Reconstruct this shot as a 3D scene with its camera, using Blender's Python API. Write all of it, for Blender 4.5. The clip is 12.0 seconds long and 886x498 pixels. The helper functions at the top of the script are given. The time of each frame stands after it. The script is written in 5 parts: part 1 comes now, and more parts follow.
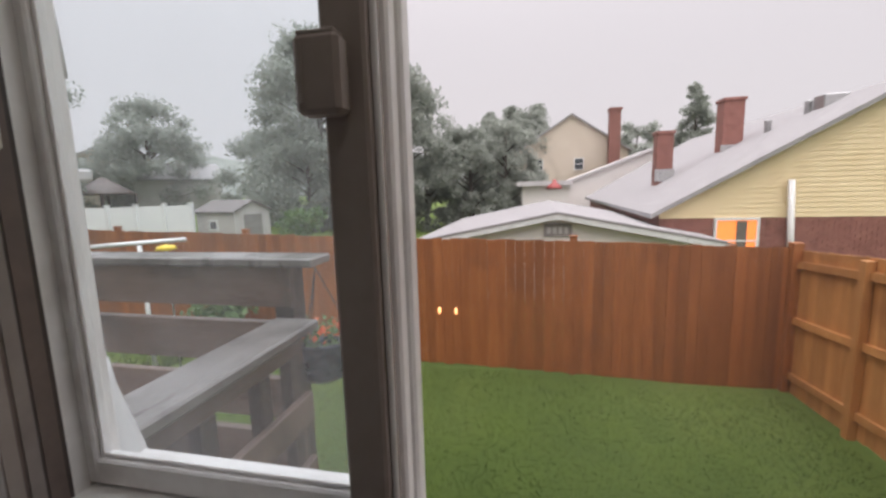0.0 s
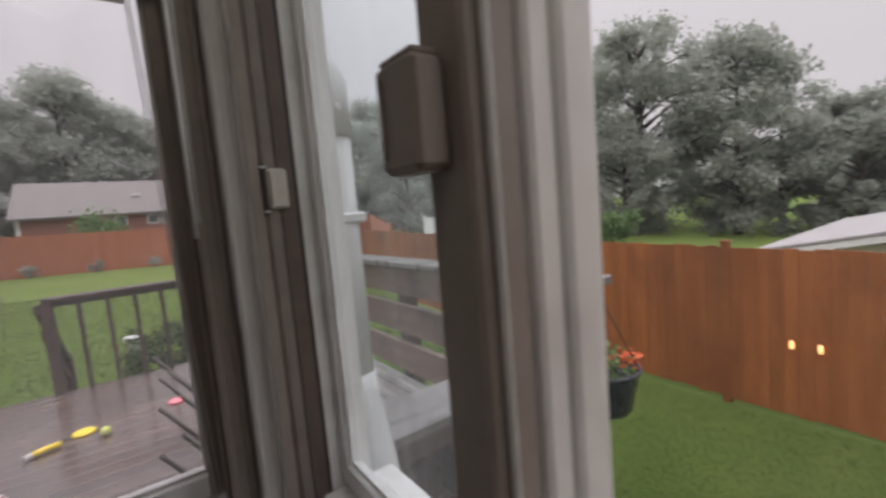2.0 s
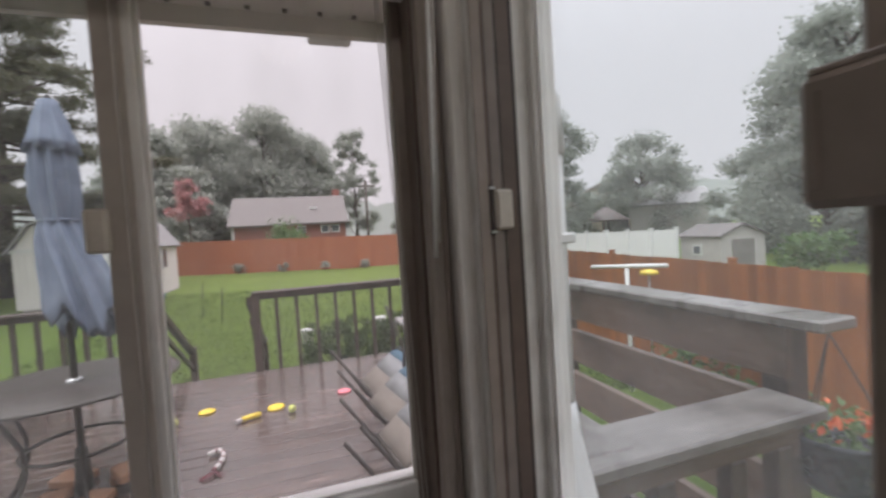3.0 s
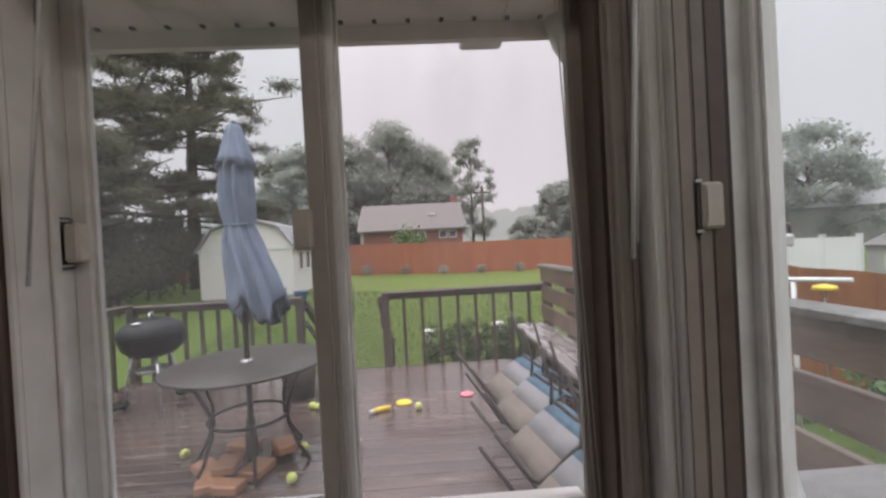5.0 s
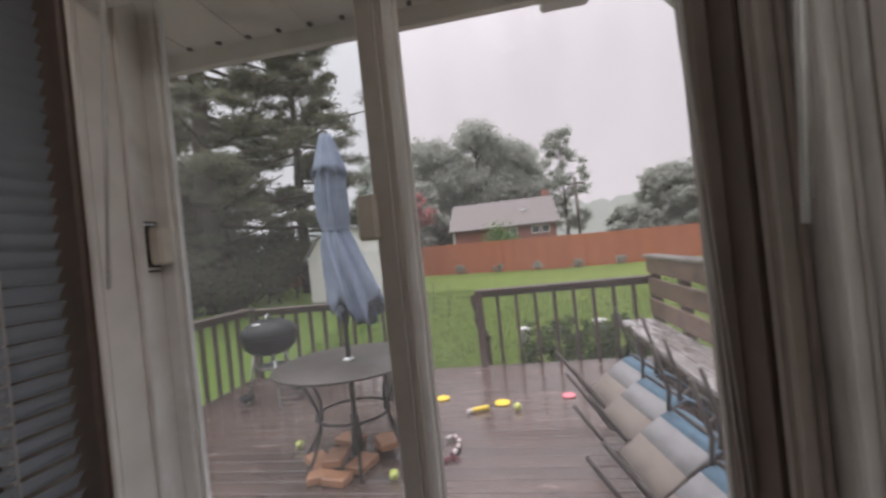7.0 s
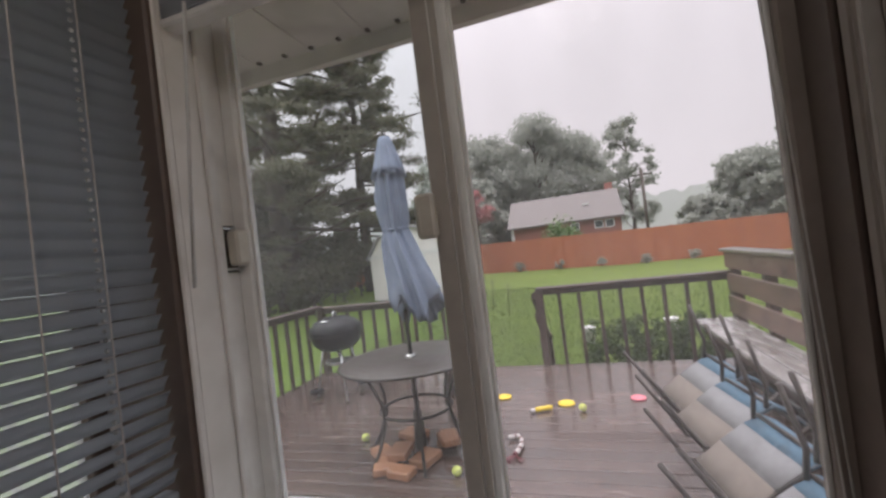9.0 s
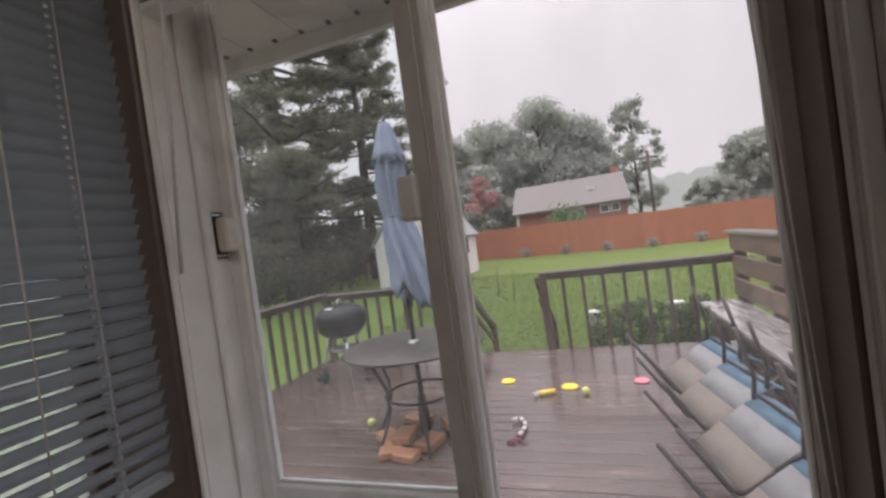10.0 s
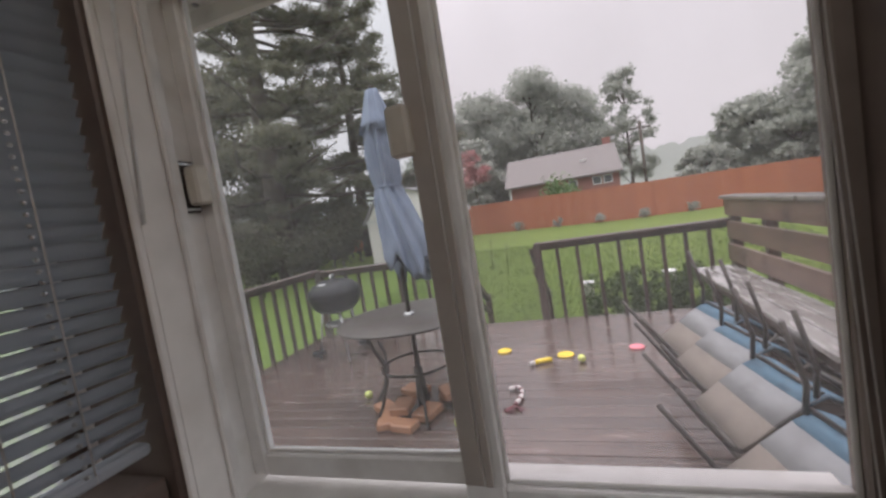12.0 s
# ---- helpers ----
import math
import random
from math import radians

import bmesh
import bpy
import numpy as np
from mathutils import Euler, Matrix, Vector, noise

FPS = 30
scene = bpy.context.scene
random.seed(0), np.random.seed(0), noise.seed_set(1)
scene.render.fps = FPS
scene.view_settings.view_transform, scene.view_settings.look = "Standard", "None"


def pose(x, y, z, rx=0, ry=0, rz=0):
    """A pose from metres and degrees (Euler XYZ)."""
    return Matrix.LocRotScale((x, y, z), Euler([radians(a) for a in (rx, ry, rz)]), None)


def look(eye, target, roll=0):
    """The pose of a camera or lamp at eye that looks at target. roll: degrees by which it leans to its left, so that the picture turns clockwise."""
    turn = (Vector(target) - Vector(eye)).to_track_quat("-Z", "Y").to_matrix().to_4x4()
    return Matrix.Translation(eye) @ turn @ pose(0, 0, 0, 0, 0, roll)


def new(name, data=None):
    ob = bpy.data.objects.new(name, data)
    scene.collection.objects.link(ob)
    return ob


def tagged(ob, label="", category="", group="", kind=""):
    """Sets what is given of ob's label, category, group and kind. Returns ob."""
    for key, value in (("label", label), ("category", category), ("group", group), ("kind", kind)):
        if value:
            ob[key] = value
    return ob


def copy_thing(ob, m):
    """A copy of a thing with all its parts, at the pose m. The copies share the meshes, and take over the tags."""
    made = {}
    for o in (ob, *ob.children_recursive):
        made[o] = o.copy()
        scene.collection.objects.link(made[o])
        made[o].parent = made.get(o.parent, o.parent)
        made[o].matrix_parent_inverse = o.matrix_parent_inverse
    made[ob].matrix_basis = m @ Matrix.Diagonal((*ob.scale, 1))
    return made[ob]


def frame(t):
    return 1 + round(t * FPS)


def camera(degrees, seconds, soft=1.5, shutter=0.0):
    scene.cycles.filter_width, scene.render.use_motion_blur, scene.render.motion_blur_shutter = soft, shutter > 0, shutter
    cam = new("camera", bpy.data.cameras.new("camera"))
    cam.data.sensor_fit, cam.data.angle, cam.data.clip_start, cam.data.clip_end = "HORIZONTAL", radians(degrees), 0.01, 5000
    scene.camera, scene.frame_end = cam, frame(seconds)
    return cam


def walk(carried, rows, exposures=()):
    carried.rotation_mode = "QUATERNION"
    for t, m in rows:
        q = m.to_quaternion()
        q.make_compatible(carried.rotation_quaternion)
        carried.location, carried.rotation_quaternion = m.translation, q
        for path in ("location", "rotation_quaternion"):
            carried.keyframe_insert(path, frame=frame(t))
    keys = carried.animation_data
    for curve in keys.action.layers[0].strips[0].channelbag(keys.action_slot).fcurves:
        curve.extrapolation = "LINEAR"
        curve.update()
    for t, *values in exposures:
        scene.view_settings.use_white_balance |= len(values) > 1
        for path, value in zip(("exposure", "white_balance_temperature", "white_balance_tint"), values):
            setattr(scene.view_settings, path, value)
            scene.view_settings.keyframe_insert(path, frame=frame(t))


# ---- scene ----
cam = camera(92.6, 12.0, soft=2.6, shutter=0.4)
# seconds, eye x y z, yaw, pitch, roll
PATH = [
    (0, 0.779, -0.423, 1.414, 12.61, -8.25, -1.69),
    (0.2, 0.764, -0.368, 1.414, 13.99, -8.64, -2.18),
    (0.6, 0.748, -0.275, 1.431, 19.67, -8.47, -2.64),
    (1, 0.836, -0.229, 1.445, 29.22, -8.13, -3.14),
    (1.5, 0.867, -0.218, 1.444, 41.62, -7.13, -4.36),
    (2, 0.812, -0.231, 1.454, 53.69, -5.53, -4.84),
    (2.5, 0.767, -0.276, 1.471, 63.66, -3.58, -4.46),
    (2.8, 0.743, -0.309, 1.476, 68.65, -2.74, -4.12),
    (3, 0.730, -0.330, 1.474, 72.05, -2.22, -3.57),
    (3.5, 0.702, -0.378, 1.475, 79.48, -1.52, -2.57),
    (5.5, 0.671, -0.418, 1.464, 87.94, -0.34, -3.49),
    (6.5, 0.608, -0.402, 1.441, 91.65, 0.48, -5.58),
    (7, 0.583, -0.405, 1.450, 99.84, 0.22, -6.02),
    (7.5, 0.577, -0.420, 1.449, 106.37, 0.20, -6.47),
    (9.5, 0.582, -0.393, 1.449, 108.08, 0.63, -7.27),
    (10, 0.571, -0.379, 1.439, 108.68, -0.82, -7.86),
    (10.5, 0.530, -0.373, 1.408, 109.56, -2.08, -9.16),
    (11, 0.464, -0.389, 1.383, 110.00, -3.47, -9.62),
    (11.5, 0.469, -0.393, 1.379, 109.62, -4.11, -9.65),
    (12, 0.517, -0.408, 1.395, 108.24, -4.14, -9.16),
]
EXPOSURES = [(0.0, 0.06), (0.6, -0.15), (1.0, -0.24), (1.5, -0.34), (2.0, -0.15), (2.5, 0.02), (3.5, 0.08), (5.5, 0.05), (6.5, 0.04), (7.5, 0.08), (9.5, 0.14), (10.5, 0.15), (12.0, 0.07)]
walk(cam, [(t, pose(x, y, z, 90 + p, 0, a) @ pose(0, 0, 0, 0, 0, r)) for t, x, y, z, a, p, r in PATH], EXPOSURES)

# ---- world and light: a closed overcast sky in heavy rain ----
world = bpy.data.worlds.new("overcast")
scene.world = world
world.use_nodes = True
wn = world.node_tree
sky = wn.nodes.new("ShaderNodeTexSky")
sky.sky_type = 'NISHITA'
sky.sun_disc = False
sky.sun_elevation, sky.sun_rotation = radians(50), radians(200)
sky.air_density, sky.dust_density = 2.0, 6.0
sky_dim = wn.nodes.new("ShaderNodeMix")
sky_dim.data_type = 'RGBA'
sky_dim.inputs[0].default_value = 0.96
wn.links.new(sky.outputs[0], sky_dim.inputs[6])
sky_dim.inputs[7].default_value = (7.4, 7.0, 7.35, 1)
# a closed cloud deck is brighter towards the zenith
wtc, wsep = wn.nodes.new("ShaderNodeTexCoord"), wn.nodes.new("ShaderNodeSeparateXYZ")
wn.links.new(wtc.outputs["Generated"], wsep.inputs[0])
wclamp, wpow, wgain = (wn.nodes.new("ShaderNodeMath") for _ in range(3))
wclamp.operation, wpow.operation, wgain.operation = 'MAXIMUM', 'POWER', 'MULTIPLY_ADD'
wn.links.new(wsep.outputs[2], wclamp.inputs[0])
wclamp.inputs[1].default_value = 0.0
wn.links.new(wclamp.outputs[0], wpow.inputs[0])
wpow.inputs[1].default_value = 4.0
wn.links.new(wpow.outputs[0], wgain.inputs[0])
wgain.inputs[1].default_value, wgain.inputs[2].default_value = 5.0, 1.0
wscale = wn.nodes.new("ShaderNodeVectorMath")
wscale.operation = 'SCALE'
wn.links.new(sky_dim.outputs[2], wscale.inputs[0])
wn.links.new(wgain.outputs[0], wscale.inputs["Scale"])
wn.links.new(wscale.outputs[0], wn.nodes["Background"].inputs[0])
wn.nodes["Background"].inputs[1].default_value = 0.108
sun = new("sun", bpy.data.lights.new("sun", 'SUN'))
sun.data.energy, sun.data.angle, sun.data.color = 1.4, radians(70), (1.0, 0.97, 0.93)
sun.matrix_world = look((0, 0, 30), (-8, 14, 0))

# unseen fill lamp, added overhead to brighten the window frames
fill_lamp = new("fill_light", bpy.data.lights.new("fill_light", 'POINT'))
fill_lamp.data.energy, fill_lamp.data.shadow_soft_size, fill_lamp.data.color = 4, 0.12, (1.0, 0.92, 0.85)
fill_lamp.location = (0.98, -0.35, 2.26)

# ---- materials ----
def surface(name, dark, light, scale=4.0, rough=0.6, bump=0.2, stretch=(1, 1, 1), metal=0.0, coat=0.0,
            spot=None, piece=0.0, sheen=0.0, sheen_tint=(1, 1, 1), gloss=0.5, fine=6.0, rough_var=0.12):
    """A worn surface: two noise scales mix dark and light, with relief. piece: how much single pieces differ."""
    m = bpy.data.materials.new(name)
    m.use_nodes = True
    n, k = m.node_tree.nodes, m.node_tree.links
    b = n["Principled BSDF"]
    geo = n.new("ShaderNodeNewGeometry")
    mp = n.new("ShaderNodeMapping")
    mp.inputs["Scale"].default_value = stretch
    k.new(geo.outputs["Position"], mp.inputs[0])
    big = n.new("ShaderNodeTexNoise")
    big.inputs["Scale"].default_value, big.inputs["Detail"].default_value = scale, 5
    small = n.new("ShaderNodeTexNoise")
    small.inputs["Scale"].default_value, small.inputs["Detail"].default_value = scale * fine, 4
    k.new(mp.outputs[0], big.inputs[0]), k.new(mp.outputs[0], small.inputs[0])
    add = n.new("ShaderNodeMath")
    add.operation = 'MULTIPLY_ADD'
    k.new(small.outputs[0], add.inputs[0])
    add.inputs[1].default_value = 0.45
    k.new(big.outputs[0], add.inputs[2])
    ramp = n.new("ShaderNodeMapRange")
    ramp.inputs[1].default_value, ramp.inputs[2].default_value = 0.45, 1.0
    k.new(add.outputs[0], ramp.inputs[0])
    mix = n.new("ShaderNodeMix")
    mix.data_type = 'RGBA'
    k.new(ramp.outputs[0], mix.inputs[0])
    mix.inputs[6].default_value, mix.inputs[7].default_value = (*dark, 1), (*light, 1)
    out = mix.outputs[2]
    if piece:
        info = n.new("ShaderNodeObjectInfo")
        var = n.new("ShaderNodeMapRange")
        var.inputs[3].default_value, var.inputs[4].default_value = 1 - piece, 1 + piece
        k.new(info.outputs["Random"], var.inputs[0])
        hsv = n.new("ShaderNodeHueSaturation")
        k.new(var.outputs[0], hsv.inputs["Value"])
        k.new(out, hsv.inputs["Color"])
        out = hsv.outputs[0]
    if spot:
        colour, amount, size = spot
        st = n.new("ShaderNodeTexNoise")
        st.inputs["Scale"].default_value, st.inputs["Detail"].default_value = size, 6
        k.new(geo.outputs["Position"], st.inputs[0])
        sr = n.new("ShaderNodeMapRange")
        sr.inputs[1].default_value, sr.inputs[2].default_value, sr.inputs[4].default_value = 0.52, 0.7, amount
        k.new(st.outputs[0], sr.inputs[0])
        sm = n.new("ShaderNodeMix")
        sm.data_type = 'RGBA'
        k.new(sr.outputs[0], sm.inputs[0])
        k.new(out, sm.inputs[6])
        sm.inputs[7].default_value = (*colour, 1)
        out = sm.outputs[2]
    k.new(out, b.inputs["Base Color"])
    rr = n.new("ShaderNodeMapRange")
    rr.inputs[3].default_value, rr.inputs[4].default_value = max(0.02, rough - rough_var), min(1, rough + rough_var)
    k.new(big.outputs[0], rr.inputs[0])
    k.new(rr.outputs[0], b.inputs["Roughness"])
    b.inputs["Metallic"].default_value = metal
    b.inputs["Coat Weight"].default_value = coat
    b.inputs["Coat Roughness"].default_value = 0.12
    b.inputs["Sheen Weight"].default_value = sheen
    b.inputs["Specular IOR Level"].default_value = gloss
    b.inputs["Sheen Tint"].default_value = (*sheen_tint, 1)
    if bump:
        bp = n.new("ShaderNodeBump")
        bp.inputs["Strength"].default_value, bp.inputs["Distance"].default_value = bump, 0.01
        k.new(add.outputs[0], bp.inputs["Height"])
        k.new(bp.outputs[0], b.inputs["Normal"])
    return m


def pane_glass(name, tint, film=0.05, gloss=0.05):
    """Wet window glass: the view through it, a faint mirror of the room, and a smeared film of rain that scatters
    daylight. The film is strengthened to stand in for rain haze in the air.
    """
    m = bpy.data.materials.new(name)
    m.use_nodes = True
    n, k = m.node_tree.nodes, m.node_tree.links
    n.remove(n["Principled BSDF"])
    clear, shine, mix, fr = (n.new("ShaderNodeBsdfTransparent"), n.new("ShaderNodeBsdfGlossy"),
                             n.new("ShaderNodeMixShader"), n.new("ShaderNodeLayerWeight"))
    wet, veil = n.new("ShaderNodeBsdfTranslucent"), n.new("ShaderNodeMixShader")
    wet.inputs[0].default_value = (0.86, 0.88, 0.90, 1)
    geo, mp, smear = n.new("ShaderNodeNewGeometry"), n.new("ShaderNodeMapping"), n.new("ShaderNodeTexNoise")
    mp.inputs["Scale"].default_value = (1, 1, 0.35)
    smear.inputs["Scale"].default_value, smear.inputs["Detail"].default_value = 7.0, 5
    k.new(geo.outputs["Position"], mp.inputs[0]), k.new(mp.outputs[0], smear.inputs[0])
    amount = n.new("ShaderNodeMapRange")
    amount.inputs[1].default_value, amount.inputs[2].default_value = 0.3, 0.75
    amount.inputs[3].default_value, amount.inputs[4].default_value = film * 0.5, film * 1.6
    k.new(smear.outputs[0], amount.inputs[0])
    clear.inputs[0].default_value = (*tint, 1)
    shine.inputs["Roughness"].default_value = gloss
    power, gain = n.new("ShaderNodeMath"), n.new("ShaderNodeMath")
    power.operation, gain.operation = 'POWER', 'MULTIPLY_ADD'
    k.new(fr.outputs["Facing"], power.inputs[0])
    power.inputs[1].default_value = 5.0
    k.new(power.outputs[0], gain.inputs[0])
    gain.inputs[1].default_value, gain.inputs[2].default_value = 0.9, 0.003
    fr.inputs[0].default_value = 0.5
    k.new(amount.outputs[0], veil.inputs[0]), k.new(clear.outputs[0], veil.inputs[1]), k.new(wet.outputs[0], veil.inputs[2])
    k.new(gain.outputs[0], mix.inputs[0]), k.new(veil.outputs[0], mix.inputs[1]), k.new(shine.outputs[0], mix.inputs[2])
    k.new(mix.outputs[0], n["Material Output"].inputs[0])
    return m


def glow(name, colour, strength):
    m = bpy.data.materials.new(name)
    m.use_nodes = True
    b = m.node_tree.nodes["Principled BSDF"]
    b.inputs["Base Color"].default_value = (*colour, 1)
    b.inputs["Emission Color"].default_value = (*colour, 1)
    b.inputs["Emission Strength"].default_value = strength
    return m


def leafy(name, dark, light, through_light=0.35, sheen=0.0, gloss=0.5):
    """Leaves: wet, a little translucent, each clump its own tone."""
    m = bpy.data.materials.new(name)
    m.use_nodes = True
    n, k = m.node_tree.nodes, m.node_tree.links
    b = n["Principled BSDF"]
    geo = n.new("ShaderNodeNewGeometry")
    big = n.new("ShaderNodeTexNoise")
    big.inputs["Scale"].default_value, big.inputs["Detail"].default_value = 0.7, 4
    k.new(geo.outputs["Position"], big.inputs[0])
    add = n.new("ShaderNodeMath")
    add.operation = 'MULTIPLY_ADD'
    k.new(geo.outputs["Random Per Island"], add.inputs[0])
    add.inputs[1].default_value = 0.5
    k.new(big.outputs[0], add.inputs[2])
    mr = n.new("ShaderNodeMapRange")
    mr.inputs[1].default_value, mr.inputs[2].default_value = 0.35, 1.15
    k.new(add.outputs[0], mr.inputs[0])
    mix = n.new("ShaderNodeMix")
    mix.data_type = 'RGBA'
    k.new(mr.outputs[0], mix.inputs[0])
    mix.inputs[6].default_value, mix.inputs[7].default_value = (*dark, 1), (*light, 1)
    k.new(mix.outputs[2], b.inputs["Base Color"])
    b.inputs["Roughness"].default_value = 0.55
    b.inputs["Sheen Weight"].default_value = sheen
    b.inputs["Specular IOR Level"].default_value = gloss
    tr = n.new("ShaderNodeBsdfTranslucent")
    k.new(mix.outputs[2], tr.inputs[0])
    ms = n.new("ShaderNodeMixShader")
    ms.inputs[0].default_value = through_light
    k.new(b.outputs[0], ms.inputs[1]), k.new(tr.outputs[0], ms.inputs[2])
    k.new(ms.outputs[0], n["Material Output"].inputs[0])
    return m


WHITE = surface("painted_white_trim", (0.68, 0.65, 0.62), (0.82, 0.79, 0.76), 6, 0.42, 0.08, spot=((0.42, 0.38, 0.34), 0.35, 9))
VINYL = surface("white_vinyl_sash", (0.72, 0.70, 0.68), (0.84, 0.83, 0.81), 8, 0.35, 0.05, spot=((0.44, 0.41, 0.38), 0.3, 11))
# brown for real frames, and for shade painted on the white jambs
BROWN = surface("brown_frame_and_jamb_shade", (0.10, 0.072, 0.06), (0.16, 0.118, 0.10), 7, 0.5, 0.1)
# shade tone for the jamb of the side window
GREYBROWN = surface("grey_brown_jamb_shade", (0.19, 0.158, 0.14), (0.27, 0.23, 0.205), 7, 0.5, 0.1)
# two taupe tones that put the shade of white stiles into their colour
STILE = surface("shaded_stile_pale", (0.36, 0.32, 0.29), (0.47, 0.43, 0.39), 7, 0.45, 0.08)
TAUPE = surface("shaded_stile_taupe", (0.24, 0.20, 0.175), (0.33, 0.28, 0.25), 7, 0.45, 0.08)
LATCH = surface("beige_plastic", (0.50, 0.46, 0.40), (0.60, 0.56, 0.49), 20, 0.4, 0.05)
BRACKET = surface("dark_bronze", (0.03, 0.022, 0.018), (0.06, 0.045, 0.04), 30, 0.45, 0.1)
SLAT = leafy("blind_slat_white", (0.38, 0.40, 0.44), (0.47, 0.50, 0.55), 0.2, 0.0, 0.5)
WALLPAINT = surface("warm_wall_paint", (0.30, 0.25, 0.22), (0.38, 0.33, 0.29), 3, 0.75, 0.1)
CARPET = surface("brown_floor_boards", (0.10, 0.06, 0.04), (0.18, 0.11, 0.07), 5, 0.5, 0.2, (1, 6, 1))
SOFFIT = surface("white_vented_soffit", (0.54, 0.52, 0.49), (0.64, 0.62, 0.59), 5, 0.5, 0.1, spot=((0.3, 0.28, 0.25), 0.5, 6))
GUTTER = surface("white_aluminium_gutter", (0.62, 0.63, 0.63), (0.76, 0.77, 0.77), 6, 0.35, 0.05, spot=((0.4, 0.4, 0.38), 0.4, 7))
GLASS = pane_glass("wet_window_glass", (0.94, 0.965, 0.975), 0.075, 0.03)
GLASS_CLEAR = pane_glass("clear_window_glass", (0.985, 0.975, 0.985), 0.07, 0.03)
# heavy film added to paint pale bluish light behind the slats
GLASS_VEIL = pane_glass("veiled_window_glass", (0.86, 0.92, 0.97), 0.34, 0.1)
GLASS_DRY = pane_glass("dry_window_glass", (0.975, 0.97, 0.97), 0.010, 0.03)
GLASS_BLUE = pane_glass("bluish_window_glass", (0.92, 0.955, 0.965), 0.062, 0.03)
DECKWOOD = surface("wet_deck_boards", (0.045, 0.028, 0.023), (0.105, 0.070, 0.058), 2.2, 0.24, 0.25, (6, 0.8, 1), coat=0.6, piece=0.25, rough_var=0.12)
RAILWOOD = surface("dark_weathered_rail", (0.04, 0.029, 0.025), (0.095, 0.068, 0.056), 5, 0.5, 0.3, coat=0.15, piece=0.15)
PLANKWOOD = surface("weathered_grey_brown_plank", (0.088, 0.056, 0.043), (0.175, 0.122, 0.096), 2.4, 0.5, 0.35, (1, 1, 7), coat=0.2, piece=0.2, spot=((0.04, 0.028, 0.022), 0.7, 3))
CAPWOOD = surface("pale_weathered_cap", (0.10, 0.09, 0.083), (0.23, 0.215, 0.205), 2.5, 0.3, 0.12, (6, 1.2, 1), coat=0.5, spot=((0.05, 0.042, 0.038), 0.75, 5))
BENCHWOOD = surface("wet_grey_bench", (0.20, 0.19, 0.185), (0.34, 0.33, 0.32), 2.5, 0.26, 0.3, (1.2, 6, 1), coat=0.6, spot=((0.11, 0.10, 0.095), 0.6, 4))
CEDAR = surface("red_cedar_fence", (0.188, 0.058, 0.016), (0.30, 0.106, 0.030), 1.6, 0.6, 0.3, (5, 5, 0.5), piece=0.22, spot=((0.13, 0.042, 0.015), 0.55, 1.0))
CEDAR_NEW = surface("golden_cedar_fence", (0.36, 0.15, 0.045), (0.52, 0.25, 0.085), 1.6, 0.6, 0.3, (5, 5, 0.5), piece=0.14, spot=((0.24, 0.09, 0.03), 0.5, 1.3))
# the red cedar again, paled and given sheen to paint distance haze
CEDAR_FAR = surface("haze_paled_cedar", (0.32, 0.105, 0.05), (0.44, 0.165, 0.085), 0.9, 0.65, 0.2, (4, 4, 0.4), piece=0.1, sheen=0.2)
GRASS = surface("wet_lawn", (0.007, 0.020, 0.002), (0.026, 0.045, 0.006), 1.4, 0.9, 0.3, fine=12, spot=((0.06, 0.076, 0.018), 0.6, 0.45), sheen=0.95, sheen_tint=(0.52, 0.70, 0.22), gloss=0.06)
BLADE = leafy("grass_blades", (0.008, 0.022, 0.0015), (0.021, 0.041, 0.005), 0.5, gloss=0.1)
METAL_DARK = surface("dark_brown_steel", (0.03, 0.026, 0.024), (0.07, 0.058, 0.05), 18, 0.35, 0.1, metal=0.4)
ENAMEL = surface("black_enamel", (0.006, 0.006, 0.007), (0.014, 0.014, 0.016), 8, 0.4, 0.03, gloss=0.2)
STEEL = surface("galvanised_steel", (0.42, 0.42, 0.42), (0.58, 0.58, 0.58), 20, 0.3, 0.05, metal=0.85)
TABLETOP = surface("wet_textured_glass_top", (0.034, 0.027, 0.023), (0.065, 0.053, 0.047), 25, 0.42, 0.15, gloss=0.35)
CANOPY = surface("grey_blue_canvas", (0.15, 0.185, 0.26), (0.24, 0.28, 0.36), 5, 0.8, 0.35, spot=((0.11, 0.13, 0.19), 0.6, 4))
PAVER = surface("terracotta_paver", (0.24, 0.105, 0.05), (0.40, 0.20, 0.11), 9, 0.6, 0.5, coat=0.2, piece=0.2)
TAN = surface("tan_sling_fabric", (0.125, 0.107, 0.090), (0.172, 0.150, 0.130), 40, 0.8, 0.25, spot=((0.095, 0.084, 0.073), 0.5, 9))
# white of the sling, partly a bright pane reflection put into the cloth
PALE = surface("white_sling_and_pane_glare", (0.15, 0.155, 0.16), (0.205, 0.21, 0.215), 40, 0.8, 0.25, spot=((0.11, 0.11, 0.11), 0.6, 9))
BLUE = surface("blue_sling_fabric", (0.045, 0.10, 0.15), (0.09, 0.16, 0.22), 40, 0.8, 0.25, spot=((0.03, 0.05, 0.07), 0.6, 12))
SIDING = surface("white_shed_siding", (0.80, 0.755, 0.735), (0.89, 0.85, 0.83), 2, 0.6, 0.15, piece=0.04)
YELLOW_SIDING = surface("cream_yellow_siding", (0.72, 0.57, 0.34), (0.82, 0.68, 0.44), 2, 0.55, 0.1, piece=0.05)
BEIGE_SIDING = surface("pale_beige_siding", (0.58, 0.50, 0.40), (0.68, 0.60, 0.50), 1, 0.6, 0.1, piece=0.04)
